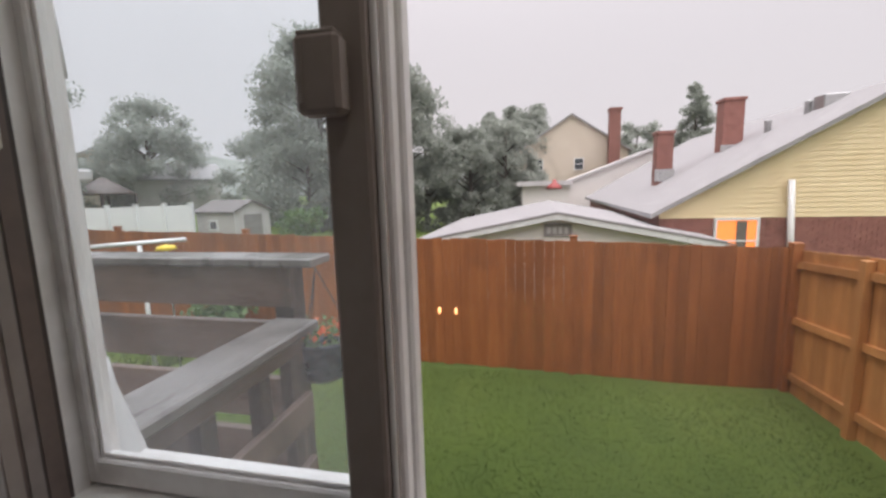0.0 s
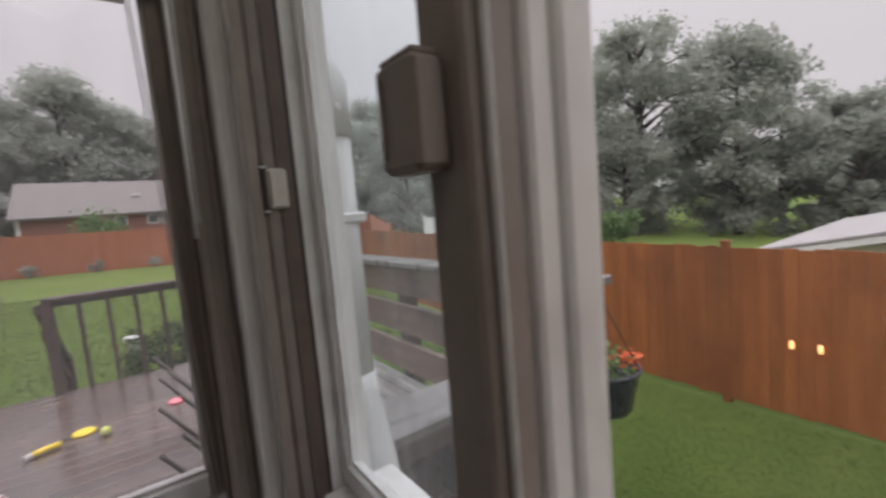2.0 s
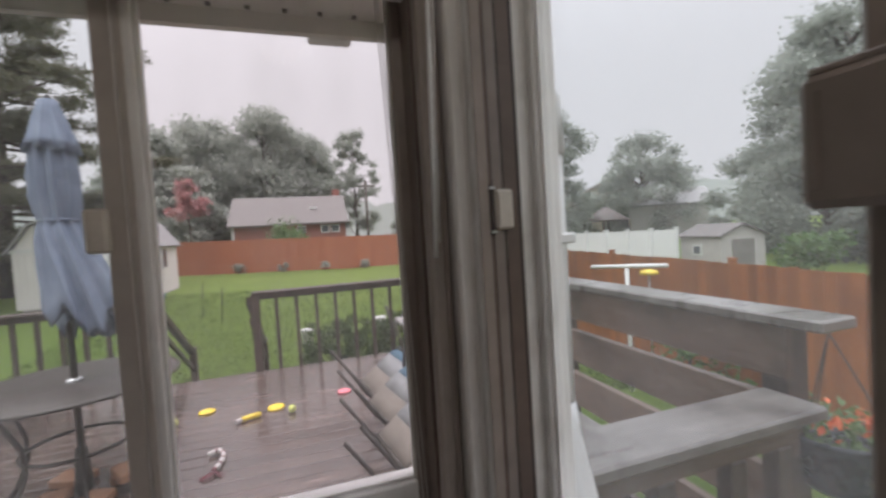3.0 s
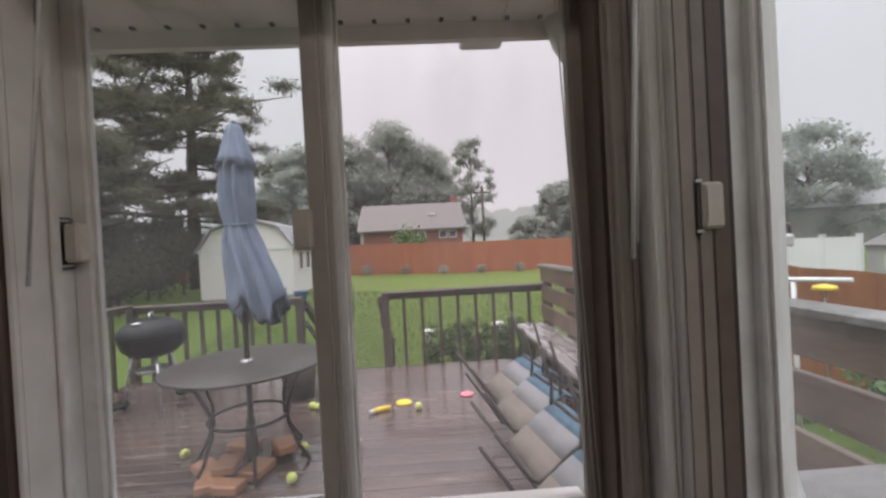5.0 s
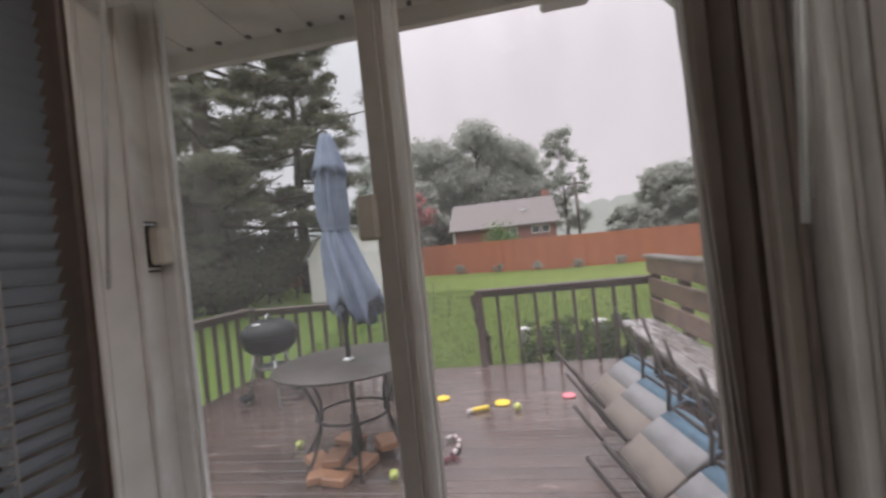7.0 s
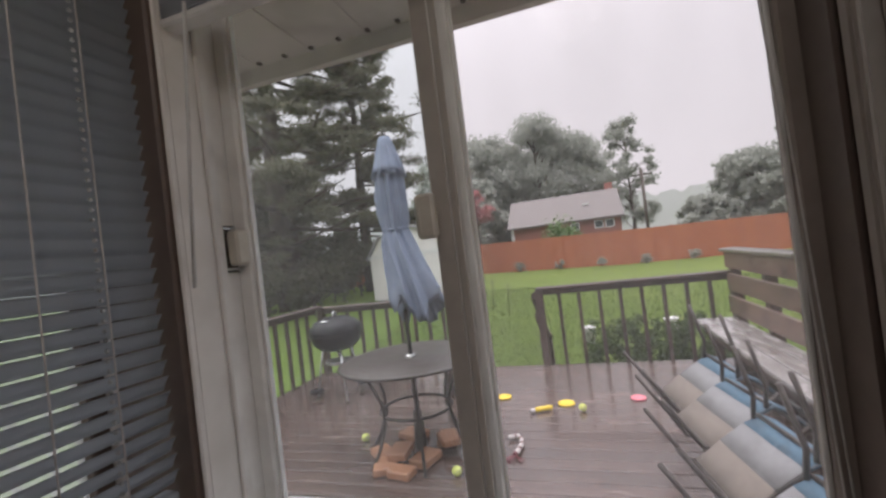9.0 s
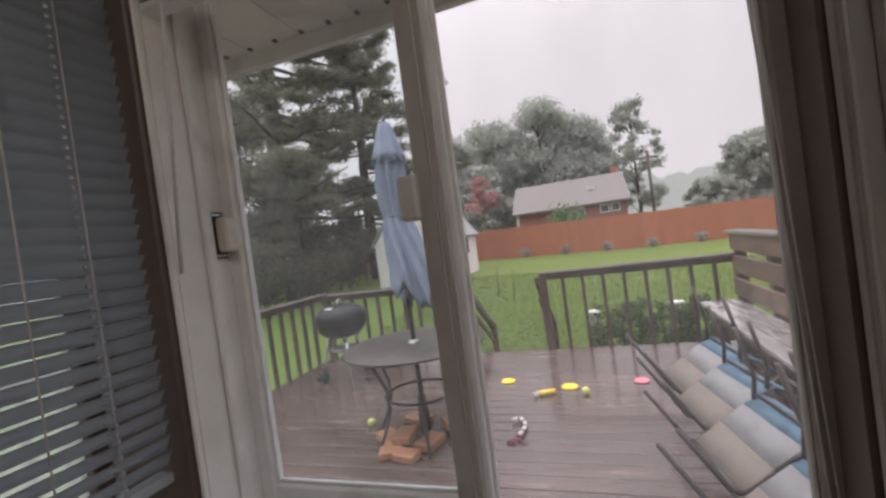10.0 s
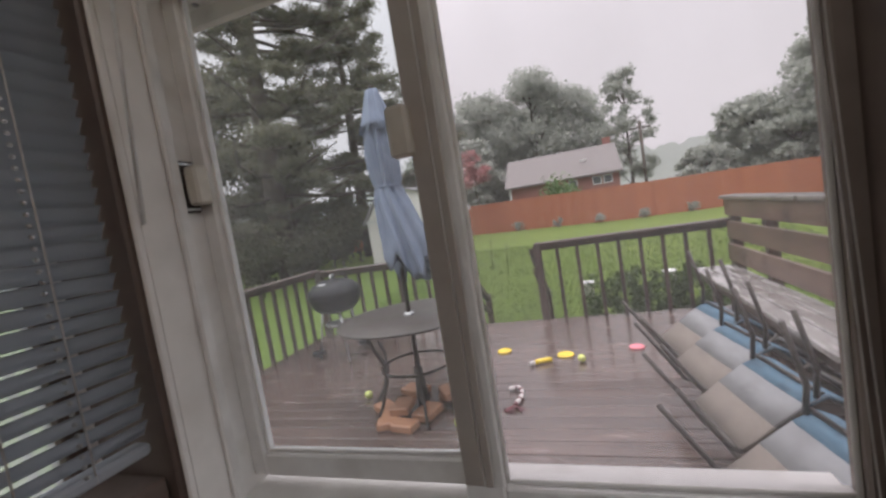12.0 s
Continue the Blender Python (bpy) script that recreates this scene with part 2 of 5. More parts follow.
BRICK = surface("red_brick", (0.19, 0.075, 0.06), (0.31, 0.135, 0.11), 6, 0.75, 0.4, piece=0.15)
SHINGLE = surface("grey_shingle_roof", (0.25, 0.24, 0.245), (0.36, 0.35, 0.355), 3, 0.7, 0.3, piece=0.06)
ROOF_LIGHT = surface("wet_pale_roof", (0.50, 0.48, 0.49), (0.62, 0.60, 0.61), 2, 0.4, 0.2, coat=0.2, piece=0.05)
ROOF_DARK = surface("weathered_grey_shingle", (0.12, 0.11, 0.108), (0.18, 0.165, 0.16), 3, 0.8, 0.3, piece=0.06)
SHED_GREY = surface("grey_resin_shed", (0.40, 0.38, 0.36), (0.50, 0.48, 0.46), 3, 0.55, 0.1)
DOOR_GREY = surface("dark_grey_door", (0.17, 0.16, 0.15), (0.24, 0.23, 0.22), 4, 0.5, 0.1)
PVC = surface("white_vinyl_fence", (0.68, 0.69, 0.69), (0.78, 0.79, 0.79), 2, 0.4, 0.03)
WINDOW_DARK = surface("dark_window_glass", (0.05, 0.055, 0.06), (0.10, 0.11, 0.12), 2, 0.08, 0.0)
BARK = surface("wet_bark", (0.05, 0.04, 0.035), (0.12, 0.10, 0.085), 5, 0.8, 0.7, (3, 3, 0.6))
# needle tone lifted to carry some of the rain haze
LEAF_NEAR = leafy("pine_needles", (0.125, 0.125, 0.088), (0.195, 0.19, 0.138), 0.55, 0.1, 0.15)
# leaves of the block that stands in for a dark reflection
LEAF_DARK_PATCH = leafy("dark_patch_leaves", (0.050, 0.078, 0.028), (0.075, 0.112, 0.04), 0.45, 0.2, 0.2)
# mid and far leaves: rain haze painted in as pale colour and sheen
LEAF_MID = leafy("haze_paled_mid_leaves", (0.33, 0.36, 0.315), (0.39, 0.415, 0.37), 0.64, 0.6, 0.1)
LEAF_FAR = leafy("haze_paled_far_leaves", (0.36, 0.385, 0.345), (0.41, 0.435, 0.392), 0.64, 0.5, 0.1)
# woods coloured nearly like the sky, haze painted in
DISTANCE = surface("haze_grey_woods", (0.52, 0.54, 0.55), (0.57, 0.59, 0.60), 0.08, 0.9, 0.0)
LEAF_BRIGHT = leafy("fresh_green_leaves", (0.08, 0.15, 0.05), (0.15, 0.24, 0.08), 0.4, 0.2)
BLOSSOM = leafy("pink_blossom", (0.38, 0.25, 0.24), (0.55, 0.24, 0.25), 0.6, 0.4)
TENNIS = surface("tennis_felt", (0.50, 0.56, 0.12), (0.66, 0.72, 0.22), 60, 0.9, 0.5)
YELLOW = surface("yellow_plastic", (0.72, 0.52, 0.03), (0.82, 0.62, 0.06), 20, 0.3, 0.05)
PINK = surface("pink_rubber", (0.66, 0.17, 0.22), (0.76, 0.26, 0.30), 20, 0.4, 0.1)
ROPE_W = surface("white_cotton_rope", (0.55, 0.52, 0.50), (0.70, 0.67, 0.65), 50, 0.9, 0.6)
ROPE_R = surface("maroon_cotton_rope", (0.10, 0.02, 0.03), (0.17, 0.04, 0.05), 50, 0.9, 0.6)
POT = surface("dark_blue_plastic_pot", (0.022, 0.028, 0.04), (0.04, 0.05, 0.068), 14, 0.28, 0.05, coat=0.3)
FLOWER = leafy("orange_red_petals", (0.62, 0.10, 0.03), (0.80, 0.20, 0.07), 0.3)
PIPE = surface("white_pvc_pipe", (0.68, 0.68, 0.67), (0.78, 0.78, 0.77), 10, 0.3, 0.03)
BUCKET = surface("white_plastic_bucket", (0.62, 0.63, 0.62), (0.74, 0.75, 0.74), 10, 0.4, 0.05)
BLUE_PLASTIC = surface("blue_plastic", (0.05, 0.13, 0.30), (0.09, 0.20, 0.40), 10, 0.4, 0.05)
RED_METAL = surface("red_metal", (0.32, 0.06, 0.06), (0.42, 0.10, 0.09), 8, 0.5, 0.1)
SIGN = surface("sign_grey", (0.26, 0.23, 0.23), (0.36, 0.33, 0.33), 8, 0.6, 0.1)
SOIL = surface("dark_soil", (0.03, 0.022, 0.015), (0.06, 0.045, 0.03), 20, 0.9, 0.6)
FENCE_GLOW = glow("warm_lamp_glass", (1.0, 0.50, 0.20), 2.2)
LIT = glow("lit_room_lamp", (0.95, 0.26, 0.06), 0.85)


# ---- building helpers ----
def box(bm, x0, x1, y0, y1, z0, z1, bevel=0.0):
    g = bmesh.ops.create_cube(bm, size=1.0, matrix=Matrix.Translation(((x0 + x1) / 2, (y0 + y1) / 2, (z0 + z1) / 2))
                              @ Matrix.Diagonal((abs(x1 - x0), abs(y1 - y0), abs(z1 - z0), 1)))
    if bevel:
        es = list({e for v in g["verts"] for e in v.link_edges})
        bmesh.ops.bevel(bm, geom=es, offset=bevel, segments=1, affect='EDGES', profile=0.5)
    return bm


def boxes(*bs, bevel=0.0):
    bm = bmesh.new()
    for b in bs:
        box(bm, *b, bevel=bevel)
    return bm


def tube(bm, pts, r, seg=8, r2=None):
    """A round bar along pts, from radius r to r2."""
    pts = [Vector(p) for p in pts]
    r2 = r if r2 is None else r2
    rings, up = [], None
    for i, p in enumerate(pts):
        d = (pts[min(i + 1, len(pts) - 1)] - pts[max(i - 1, 0)]).normalized()
        if up is None:
            up = d.orthogonal().normalized()
        up = (up - d * up.dot(d)).normalized()
        side = d.cross(up)
        rr = r + (r2 - r) * i / (len(pts) - 1)
        rings.append([bm.verts.new(p + rr * (math.cos(a) * up + math.sin(a) * side)) for a in [2 * math.pi * j / seg for j in range(seg)]])
    for a, b in zip(rings, rings[1:]):
        for j in range(seg):
            f = bm.faces.new((a[j], a[(j + 1) % seg], b[(j + 1) % seg], b[j]))
            f.smooth = True
    bm.faces.new(rings[0][::-1]), bm.faces.new(rings[-1])
    return bm


def tubes(r, *lines, seg=8):
    bm = bmesh.new()
    for l in lines:
        tube(bm, l, r, seg)
    return bm


def lathe(bm, profile, seg=24, at=(0, 0, 0), wobble=None):
    """A turned shape from (radius, height) pairs; wobble(angle, index) scales the radius."""
    rings = []
    for i, (r, z) in enumerate(profile):
        ring = []
        for j in range(seg):
            a = 2 * math.pi * j / seg
            q = r * (wobble(a, i) if wobble else 1)
            ring.append(bm.verts.new((at[0] + q * math.cos(a), at[1] + q * math.sin(a), at[2] + z)))
        rings.append(ring)
    for a, b in zip(rings, rings[1:]):
        for j in range(seg):
            f = bm.faces.new((a[j], a[(j + 1) % seg], b[(j + 1) % seg], b[j]))
            f.smooth = True
    if profile[0][0] > 1e-4:
        bm.faces.new(rings[0][::-1])
    if profile[-1][0] > 1e-4:
        bm.faces.new(rings[-1])
    return bm


def ring(bm, r, thick, z, at=(0, 0), seg=28, tseg=6):
    grid = []
    for j in range(seg):
        a = 2 * math.pi * j / seg
        grid.append([bm.verts.new((at[0] + (r + thick * math.cos(b)) * math.cos(a), at[1] + (r + thick * math.cos(b)) * math.sin(a), z + thick * math.sin(b)))
                     for b in [2 * math.pi * i / tseg for i in range(tseg)]])
    for j in range(seg):
        for i in range(tseg):
            f = bm.faces.new((grid[j][i], grid[(j + 1) % seg][i], grid[(j + 1) % seg][(i + 1) % tseg], grid[j][(i + 1) % tseg]))
            f.smooth = True
    return bm


def prism(bm, outline, y0, y1, axis="y"):
    """An outline of (a, z) pairs pushed from y0 to y1 along y (or along x)."""
    def at(a, z, d):
        return (a, d, z) if axis == "y" else (d, a, z)
    f0 = [bm.verts.new(at(a, z, y0)) for a, z in outline]
    f1 = [bm.verts.new(at(a, z, y1)) for a, z in outline]
    bm.faces.new(f0), bm.faces.new(f1[::-1])
    for i in range(len(outline)):
        j = (i + 1) % len(outline)
        bm.faces.new((f0[j], f0[i], f1[i], f1[j]))
    return bm


def mesh_of(name, bm, material):
    bmesh.ops.recalc_face_normals(bm, faces=bm.faces)
    me = bpy.data.meshes.new(name)
    bm.to_mesh(me)
    bm.free()
    me.materials.append(material)
    return me


def part(name, bm, material, parent=None, label=""):
    """One mesh object, under a thing or a part where one is given."""
    ob = new(name, mesh_of(name, bm, material))
    ob.parent = parent
    return tagged(ob, label)


def thing(name, label, category, at=(0, 0, 0), turn=0, group="", kind=""):
    """The Empty at a thing's base, that carries its parts."""
    ob = new(name)
    ob.empty_display_size = 0.1
    ob.matrix_basis = pose(*at, 0, 0, turn)
    return tagged(ob, label, category, group, kind)


def solo(name, bm, material, label, category, group="", kind=""):
    return tagged(part(name, bm, material), label, category, group, kind)


def structure(name, bm, material, label, category):
    return solo(name, bm, material, label, category, kind="structure")


def pieces(name, me, places, parent, turn=0):
    """Alike pieces on one mesh, under their thing."""
    for p in places:
        ob = new(name, me)
        ob.parent = parent
        ob.matrix_basis = pose(*p[:3], 0, 0, p[3] if len(p) > 3 else turn)
        if len(p) > 4:
            ob.scale = p[4]


# ---- the ground ----
def step(pairs, x):
    xs, zs = zip(*pairs)
    return float(np.interp(x, xs, zs))


def ground_z(x, y):
    z = step([(-60, 0.2), (-23, -0.2), (-15, -0.4), (-9, -1.02), (-6, -1.25), (-3, -1.42), (5, -1.45)], x)
    z += 0.32 * min(1, max(0, (2 - y) / 8)) * min(1, max(0, (-x - 5) / 9))
    z += 0.16 * min(1, max(0, (5.8 - y) / 3)) * min(1, max(0, (x + 1) / 4))
    return z + 0.03 * noise.noise((x * 0.5, y * 0.5, 0))


def make_ground():
    near = np.concatenate([[-420, -200, -110, -75, -55, -44, -36, -30], np.arange(-26, 8, 0.5), [9, 12, 16, 22, 32, 50, 100, 220, 420]])
    side = np.concatenate([[-420, -200, -100, -60, -40, -28, -20, -16], np.arange(-13, 12, 0.5), [13, 15, 18, 22, 30, 40, 60, 110, 220, 420]])
    bm = bmesh.new()
    grid = [[bm.verts.new((x, y, ground_z(x, y))) for y in side] for x in near]
    for a, b in zip(grid, grid[1:]):
        for j in range(len(side) - 1):
            f = bm.faces.new((a[j], b[j], b[j + 1], a[j + 1]))
            f.smooth = True
    return structure("ground", bm, GRASS, "wet green lawn sloping up to the back fence", "lawn")


make_ground()


def make_grass():
    """Blades on the lawn beside the house, and longer ones behind the deck."""
    rng = np.random.default_rng(3)
    vs, fs = [], []
    for k in range(120000):
        far = k >= 54000
        if not far:
            x, y = rng.uniform(-4.4, 3.95), rng.uniform(1.2, 5.86)
        else:
            x, y = -5.0 - 11.0 * rng.random() ** 1.5, rng.uniform(-6, 5.6)
        z, h, a = ground_z(x, y), rng.uniform(0.010, 0.022) * (2.0 if far else 1.0), rng.uniform(0, 6.28)
        w, l = rng.uniform(0.003, 0.006) * (2.2 if far else 1.0), rng.uniform(-0.04, 0.04)
        c, s = math.cos(a) * w, math.sin(a) * w
        i = len(vs)
        vs += [(x - c, y - s, z - 0.01), (x + c, y + s, z - 0.01), (x + l * s * 40, y - l * c * 40, z + h)]
        fs.append((i, i + 1, i + 2))
    me = bpy.data.meshes.new("grass")
    me.from_pydata(vs, [], fs)
    me.materials.append(BLADE)
    tagged(new("grass", me), "short wet green grass blades on the lawn", "grass", kind="stuff")


make_grass()

# ---- the bay: three windows round the camera ----
SILL, HEAD = 1.02, 2.02


def wall_with_opening(name, a0, a1, o0, o1, d0, d1, axis, label, head=HEAD, drop=0.09):
    """A wall from a0 to a1 along its run, with one window opening, between depths d0 and d1."""
    bm = bmesh.new()
    for lo, hi, z0, z1 in ((a0, a1, -1.5, SILL - drop), (a0, a1, head + 0.02, 2.35), (a0, o0, SILL - drop, head + 0.02), (o1, a1, SILL - drop, head + 0.02)):
        if axis == "y":
            box(bm, d0, d1, lo, hi, z0, z1)
        else:
            box(bm, lo, hi, d0, d1, z0, z1)
    return structure(name, bm, SIDING, label, "wall")


wall_with_opening("wall_west", -1.10, 0.06, -1.005, -0.125, -0.06, 0.06, "y", "bay wall with a two-part sliding window over the deck")
wall_with_opening("wall_north", 0.064, 4.6, 0.12, 1.34, -0.06, 0.06, "x", "bay wall with a two-part sliding window over the side lawn", HEAD, 0.13)
wall_with_opening("wall_south", 0.064, 1.6, 0.12, 1.12, -1.16, -1.10, "x", "bay wall with a window behind a venetian blind", 1.90)
for nm, b in (("wall_east", (4.6, 4.7, -3.6, 0.06, -1.5, 2.35)), ("wall_room_south", (1.6, 4.6, -3.6, -3.5, -1.5, 2.35)), ("wall_left_of_bay", (1.6, 1.7, -3.5, -1.16, -1.5, 2.35))):
    structure(nm, boxes(b), WALLPAINT, "plain warm-painted room wall", "wall")
structure("floor", boxes((0.06, 1.6, -1.10, -0.06, -0.22, -0.12), (1.7, 4.6, -3.5, -0.06, -0.22, -0.12)), CARPET, "dark brown wooden room floor", "floor")
structure("ceiling", boxes((-0.06, 4.7, -1.16, 0.06, 2.352, 2.42), (1.6, 4.7, -3.6, -1.17, 2.352, 2.42)), WALLPAINT, "plain flat painted room ceiling", "ceiling")


def trim(name, bm, material=WHITE, label="white painted window casing", cat="trim"):
    return structure(name, bm, material, label, cat)


# stepped casings of the corner posts: each strip stands a little prouder into the room than the last
trim("trim_corner_right", boxes((0.06, 0.085, -0.128, -0.064, SILL - 0.09, 2.35), (0.085, 0.128, -0.112, -0.085, SILL - 0.09, 2.35),
                                (0.064, 0.112, -0.085, -0.062, SILL - 0.09, 2.35), (0.128, 0.1335, -0.1115, -0.105, SILL - 0.09, 2.35),
                                (0.128, 0.1335, -0.092, -0.0855, SILL - 0.09, 2.35), bevel=0.003),
     label="stepped white painted corner casing between two windows")
# stop moulding darkened by colour where the corner lies in shade
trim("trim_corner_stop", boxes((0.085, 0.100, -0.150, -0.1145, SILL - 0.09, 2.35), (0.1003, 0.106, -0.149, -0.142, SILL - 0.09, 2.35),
                               (0.1003, 0.104, -0.126, -0.1165, SILL - 0.09, 2.35), bevel=0.002), TAUPE, "stop moulding beside the corner casing, shade painted in taupe")
trim("trim_corner_left", boxes((0.045, 0.105, -1.10, -0.9525, SILL - 0.09, 2.35), (0.1055, 0.117, -0.9555, -0.9490, SILL - 0.09, 2.35),
                               (0.0455, 0.0525, -0.9523, -0.9485, SILL - 0.09, 2.35), bevel=0.0025),
     label="stepped white painted corner casing beside the blind")
trim("trim_jamb_rib", boxes((0.0395, 0.0448, -0.975, -0.9565, SILL - 0.09, HEAD), (0.018, 0.0355, -0.9755, -0.9625, SILL - 0.06, HEAD), bevel=0.002), VINYL, "white ribbed window jamb")
trim("trim_brown_jamb", boxes((0.1055, 0.124, -1.098, -0.956, SILL - 0.09, 2.35), bevel=0.003), BROWN, "dark brown painted jamb beside the blind")


def sash(parent, name, o, a0, a1, z0, z1, stile0, stile1, rail, depth, swap, glass, label, paint=VINYL, end_paint=None):
    """One sash: two stiles, two rails and a pane. o: its depth; swap: whether it runs along x."""
    def b(lo, hi, za, zb, d0=0.0, d1=None):
        d1 = depth if d1 is None else d1
        return (lo, hi, o + d0, o + d1, za, zb) if swap else (o + d0, o + d1, lo, hi, za, zb)
    w = part(name, boxes(b(a0, a0 + stile0, z0, z1), bevel=0.003), paint, parent, label)
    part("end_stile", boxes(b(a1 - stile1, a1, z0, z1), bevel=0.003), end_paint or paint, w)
    part("bottom_rail", boxes(b(a0 + stile0, a1 - stile1, z0, z0 + rail), bevel=0.003), paint, w)
    part("top_rail", boxes(b(a0 + stile0, a1 - stile1, z1 - rail, z1), bevel=0.003), paint, w)
    pane = part("pane", boxes(b(a0 + stile0, a1 - stile1, z0 + rail, z1 - rail, depth * 0.45, depth * 0.45 + math.copysign(0.004, depth))), glass, w)
    pane.visible_shadow = False
    # glazing beads that hold the pane
    g, d = 0.006, depth * 0.72
    part("glazing_bead", boxes(b(a0 + stile0, a0 + stile0 + g, z0 + rail, z1 - rail, depth * 0.6, d), b(a1 - stile1 - g, a1 - stile1, z0 + rail, z1 - rail, depth * 0.6, d),
                               b(a0 + stile0 + g, a1 - stile1 - g, z0 + rail, z0 + rail + g, depth * 0.6, d), bevel=0.0015), VINYL, w, "pale glazing bead")
    return w


def latch(name, lo, hi, at, label, bracket=None, paint=LATCH, along="y"):
    """A latch block with a thumb ridge and two screw heads; with a bracket where one is given."""
    t = thing(name, label, "latch", at)
    part("grip", boxes((lo[0], hi[0], lo[1], hi[1], lo[2], hi[2]), bevel=0.004), paint, t)
    zm = (lo[2] + hi[2]) / 2
    if along == "y":
        part("ridge", boxes((hi[0], hi[0] + 0.0015, lo[1] + 0.004, lo[1] + 0.008, lo[2] + 0.008, hi[2] - 0.008), bevel=0.0006), paint, t)
    else:
        part("ridge", boxes((lo[0] + 0.006, lo[0] + 0.010, lo[1] - 0.0015, lo[1], lo[2] + 0.008, hi[2] - 0.008), bevel=0.0006), paint, t)
        part("top_cap", boxes((lo[0] + 0.003, hi[0] - 0.003, lo[1] + 0.003, hi[1] - 0.003, hi[2] - 0.001, hi[2] + 0.003), bevel=0.001), paint, t)
    if bracket:
        part("bracket", boxes(bracket, bevel=0.002), BRACKET, t, "dark bronze bracket")
        for z in (bracket[4] + 0.005, bracket[5] - 0.005):
            part("screw", boxes((bracket[0] + 0.001, bracket[1] + 0.001, bracket[2] - 0.0005, bracket[3] + 0.0015, z - 0.002, z + 0.002), bevel=0.0006), STEEL, t)
    return t


# the window over the deck
wb = thing("window_1", "white two-part sliding window over the rainy deck", "window", kind="structure")
part("window_frame", boxes((-0.06, 0.038, -1.003, -0.976, SILL - 0.09, HEAD), (-0.06, 0.075, -0.150, -0.127, SILL - 0.09, HEAD), bevel=0.003), VINYL, wb)
part("head", boxes((-0.06, 0.075, -0.976, -0.150, HEAD - 0.035, HEAD), bevel=0.003), VINYL, wb)
part("window_sill", boxes((-0.10, 0.030, -0.976, -0.150, SILL - 0.075, SILL - 0.015), (0.030, 0.11, -0.976, -0.150, SILL - 0.09, SILL - 0.05), bevel=0.004), VINYL, wb)
sash(wb, "outer_sash", -0.045, -0.976, -0.548, SILL, HEAD - 0.035, 0.028, 0.03, 0.038, 0.028, False, GLASS, "white outer sash")
# the end stile is taupe to paint in its shade
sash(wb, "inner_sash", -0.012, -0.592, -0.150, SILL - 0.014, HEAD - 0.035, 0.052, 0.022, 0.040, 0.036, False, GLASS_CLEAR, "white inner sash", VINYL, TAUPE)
# overlays that paint the shaded face of the middle stile
part("stile_face", boxes((0.0243, 0.0263, -0.590, -0.566, SILL + 0.03, HEAD - 0.08), bevel=0.0008), STILE, wb, "stile face with shade painted in pale taupe")
part("stile_lip", boxes((0.0243, 0.0283, -0.5625, -0.553, SILL + 0.03, HEAD - 0.08), bevel=0.001), STILE, wb, "stile lip with shade painted in pale taupe")
part("stile_edge", boxes((0.0243, 0.0258, -0.5495, -0.5405, SILL + 0.03, HEAD - 0.08), bevel=0.0006), VINYL, wb, "white stile edge")
latch("sash_latch", (0.0267, -0.611, 1.474), (0.045, -0.583, 1.535), (0, 0, 0), "beige latch block on the middle stile", None)
latch("jamb_latch", (-0.016, -0.967, 1.474), (0.012, -0.944, 1.534), (0, 0, 0), "beige latch with a dark bracket on the window jamb",
      (-0.012, 0.016, -0.976, -0.9675, 1.464, 1.544))

# the window over the side lawn
wa = thing("window_2", "white two-part sliding window over the side lawn", "window", kind="structure")
part("window_frame", boxes((0.122, 0.150, -0.085, 0.06, SILL - 0.09, HEAD), (1.315, 1.338, -0.085, 0.06, SILL - 0.09, HEAD), bevel=0.003), VINYL, wa)
part("head", boxes((0.150, 1.315, -0.085, 0.06, HEAD - 0.035, HEAD), bevel=0.003), VINYL, wa)
part("window_sill", boxes((0.150, 0.612, -0.030, 0.10, SILL - 0.075, SILL - 0.015), (0.612, 1.315, -0.030, 0.10, SILL - 0.13, SILL - 0.095), (0.150, 1.315, -0.11, -0.030, SILL - 0.13, SILL - 0.092), bevel=0.004), VINYL, wa)
sash(wa, "outer_sash", 0.036, 0.150, 0.640, SILL - 0.012, HEAD - 0.035, 0.018, 0.030, 0.038, -0.028, True, GLASS_BLUE, "white outer sash")
# sash and latch carry their backlit darkness as taupe colour
sash(wa, "inner_sash", -0.045, 0.604, 1.315, SILL - 0.090, HEAD - 0.035, 0.040, 0.022, 0.030, -0.040, True, GLASS_DRY, "inner sash with backlit shade painted in taupe", TAUPE)
part("track", boxes((0.604, 0.650, -0.044, -0.022, SILL - 0.012, HEAD - 0.035), (0.612, 0.655, -0.020, 0.006, SILL - 0.012, HEAD - 0.035), bevel=0.003), VINYL, wa, "grooved white track strips")
latch("sash_latch", (0.592, -0.109, 1.474), (0.631, -0.0855, 1.535), (0, 0, 0), "latch block on the middle stile, backlit shade painted in taupe", None, TAUPE, "x")
latch("jamb_latch", (0.151, -0.059, 1.473), (0.161, -0.030, 1.533), (0, 0, 0), "beige latch with a dark bracket on the window jamb",
      (0.1535, 0.158, -0.067, -0.0595, 1.465, 1.540))
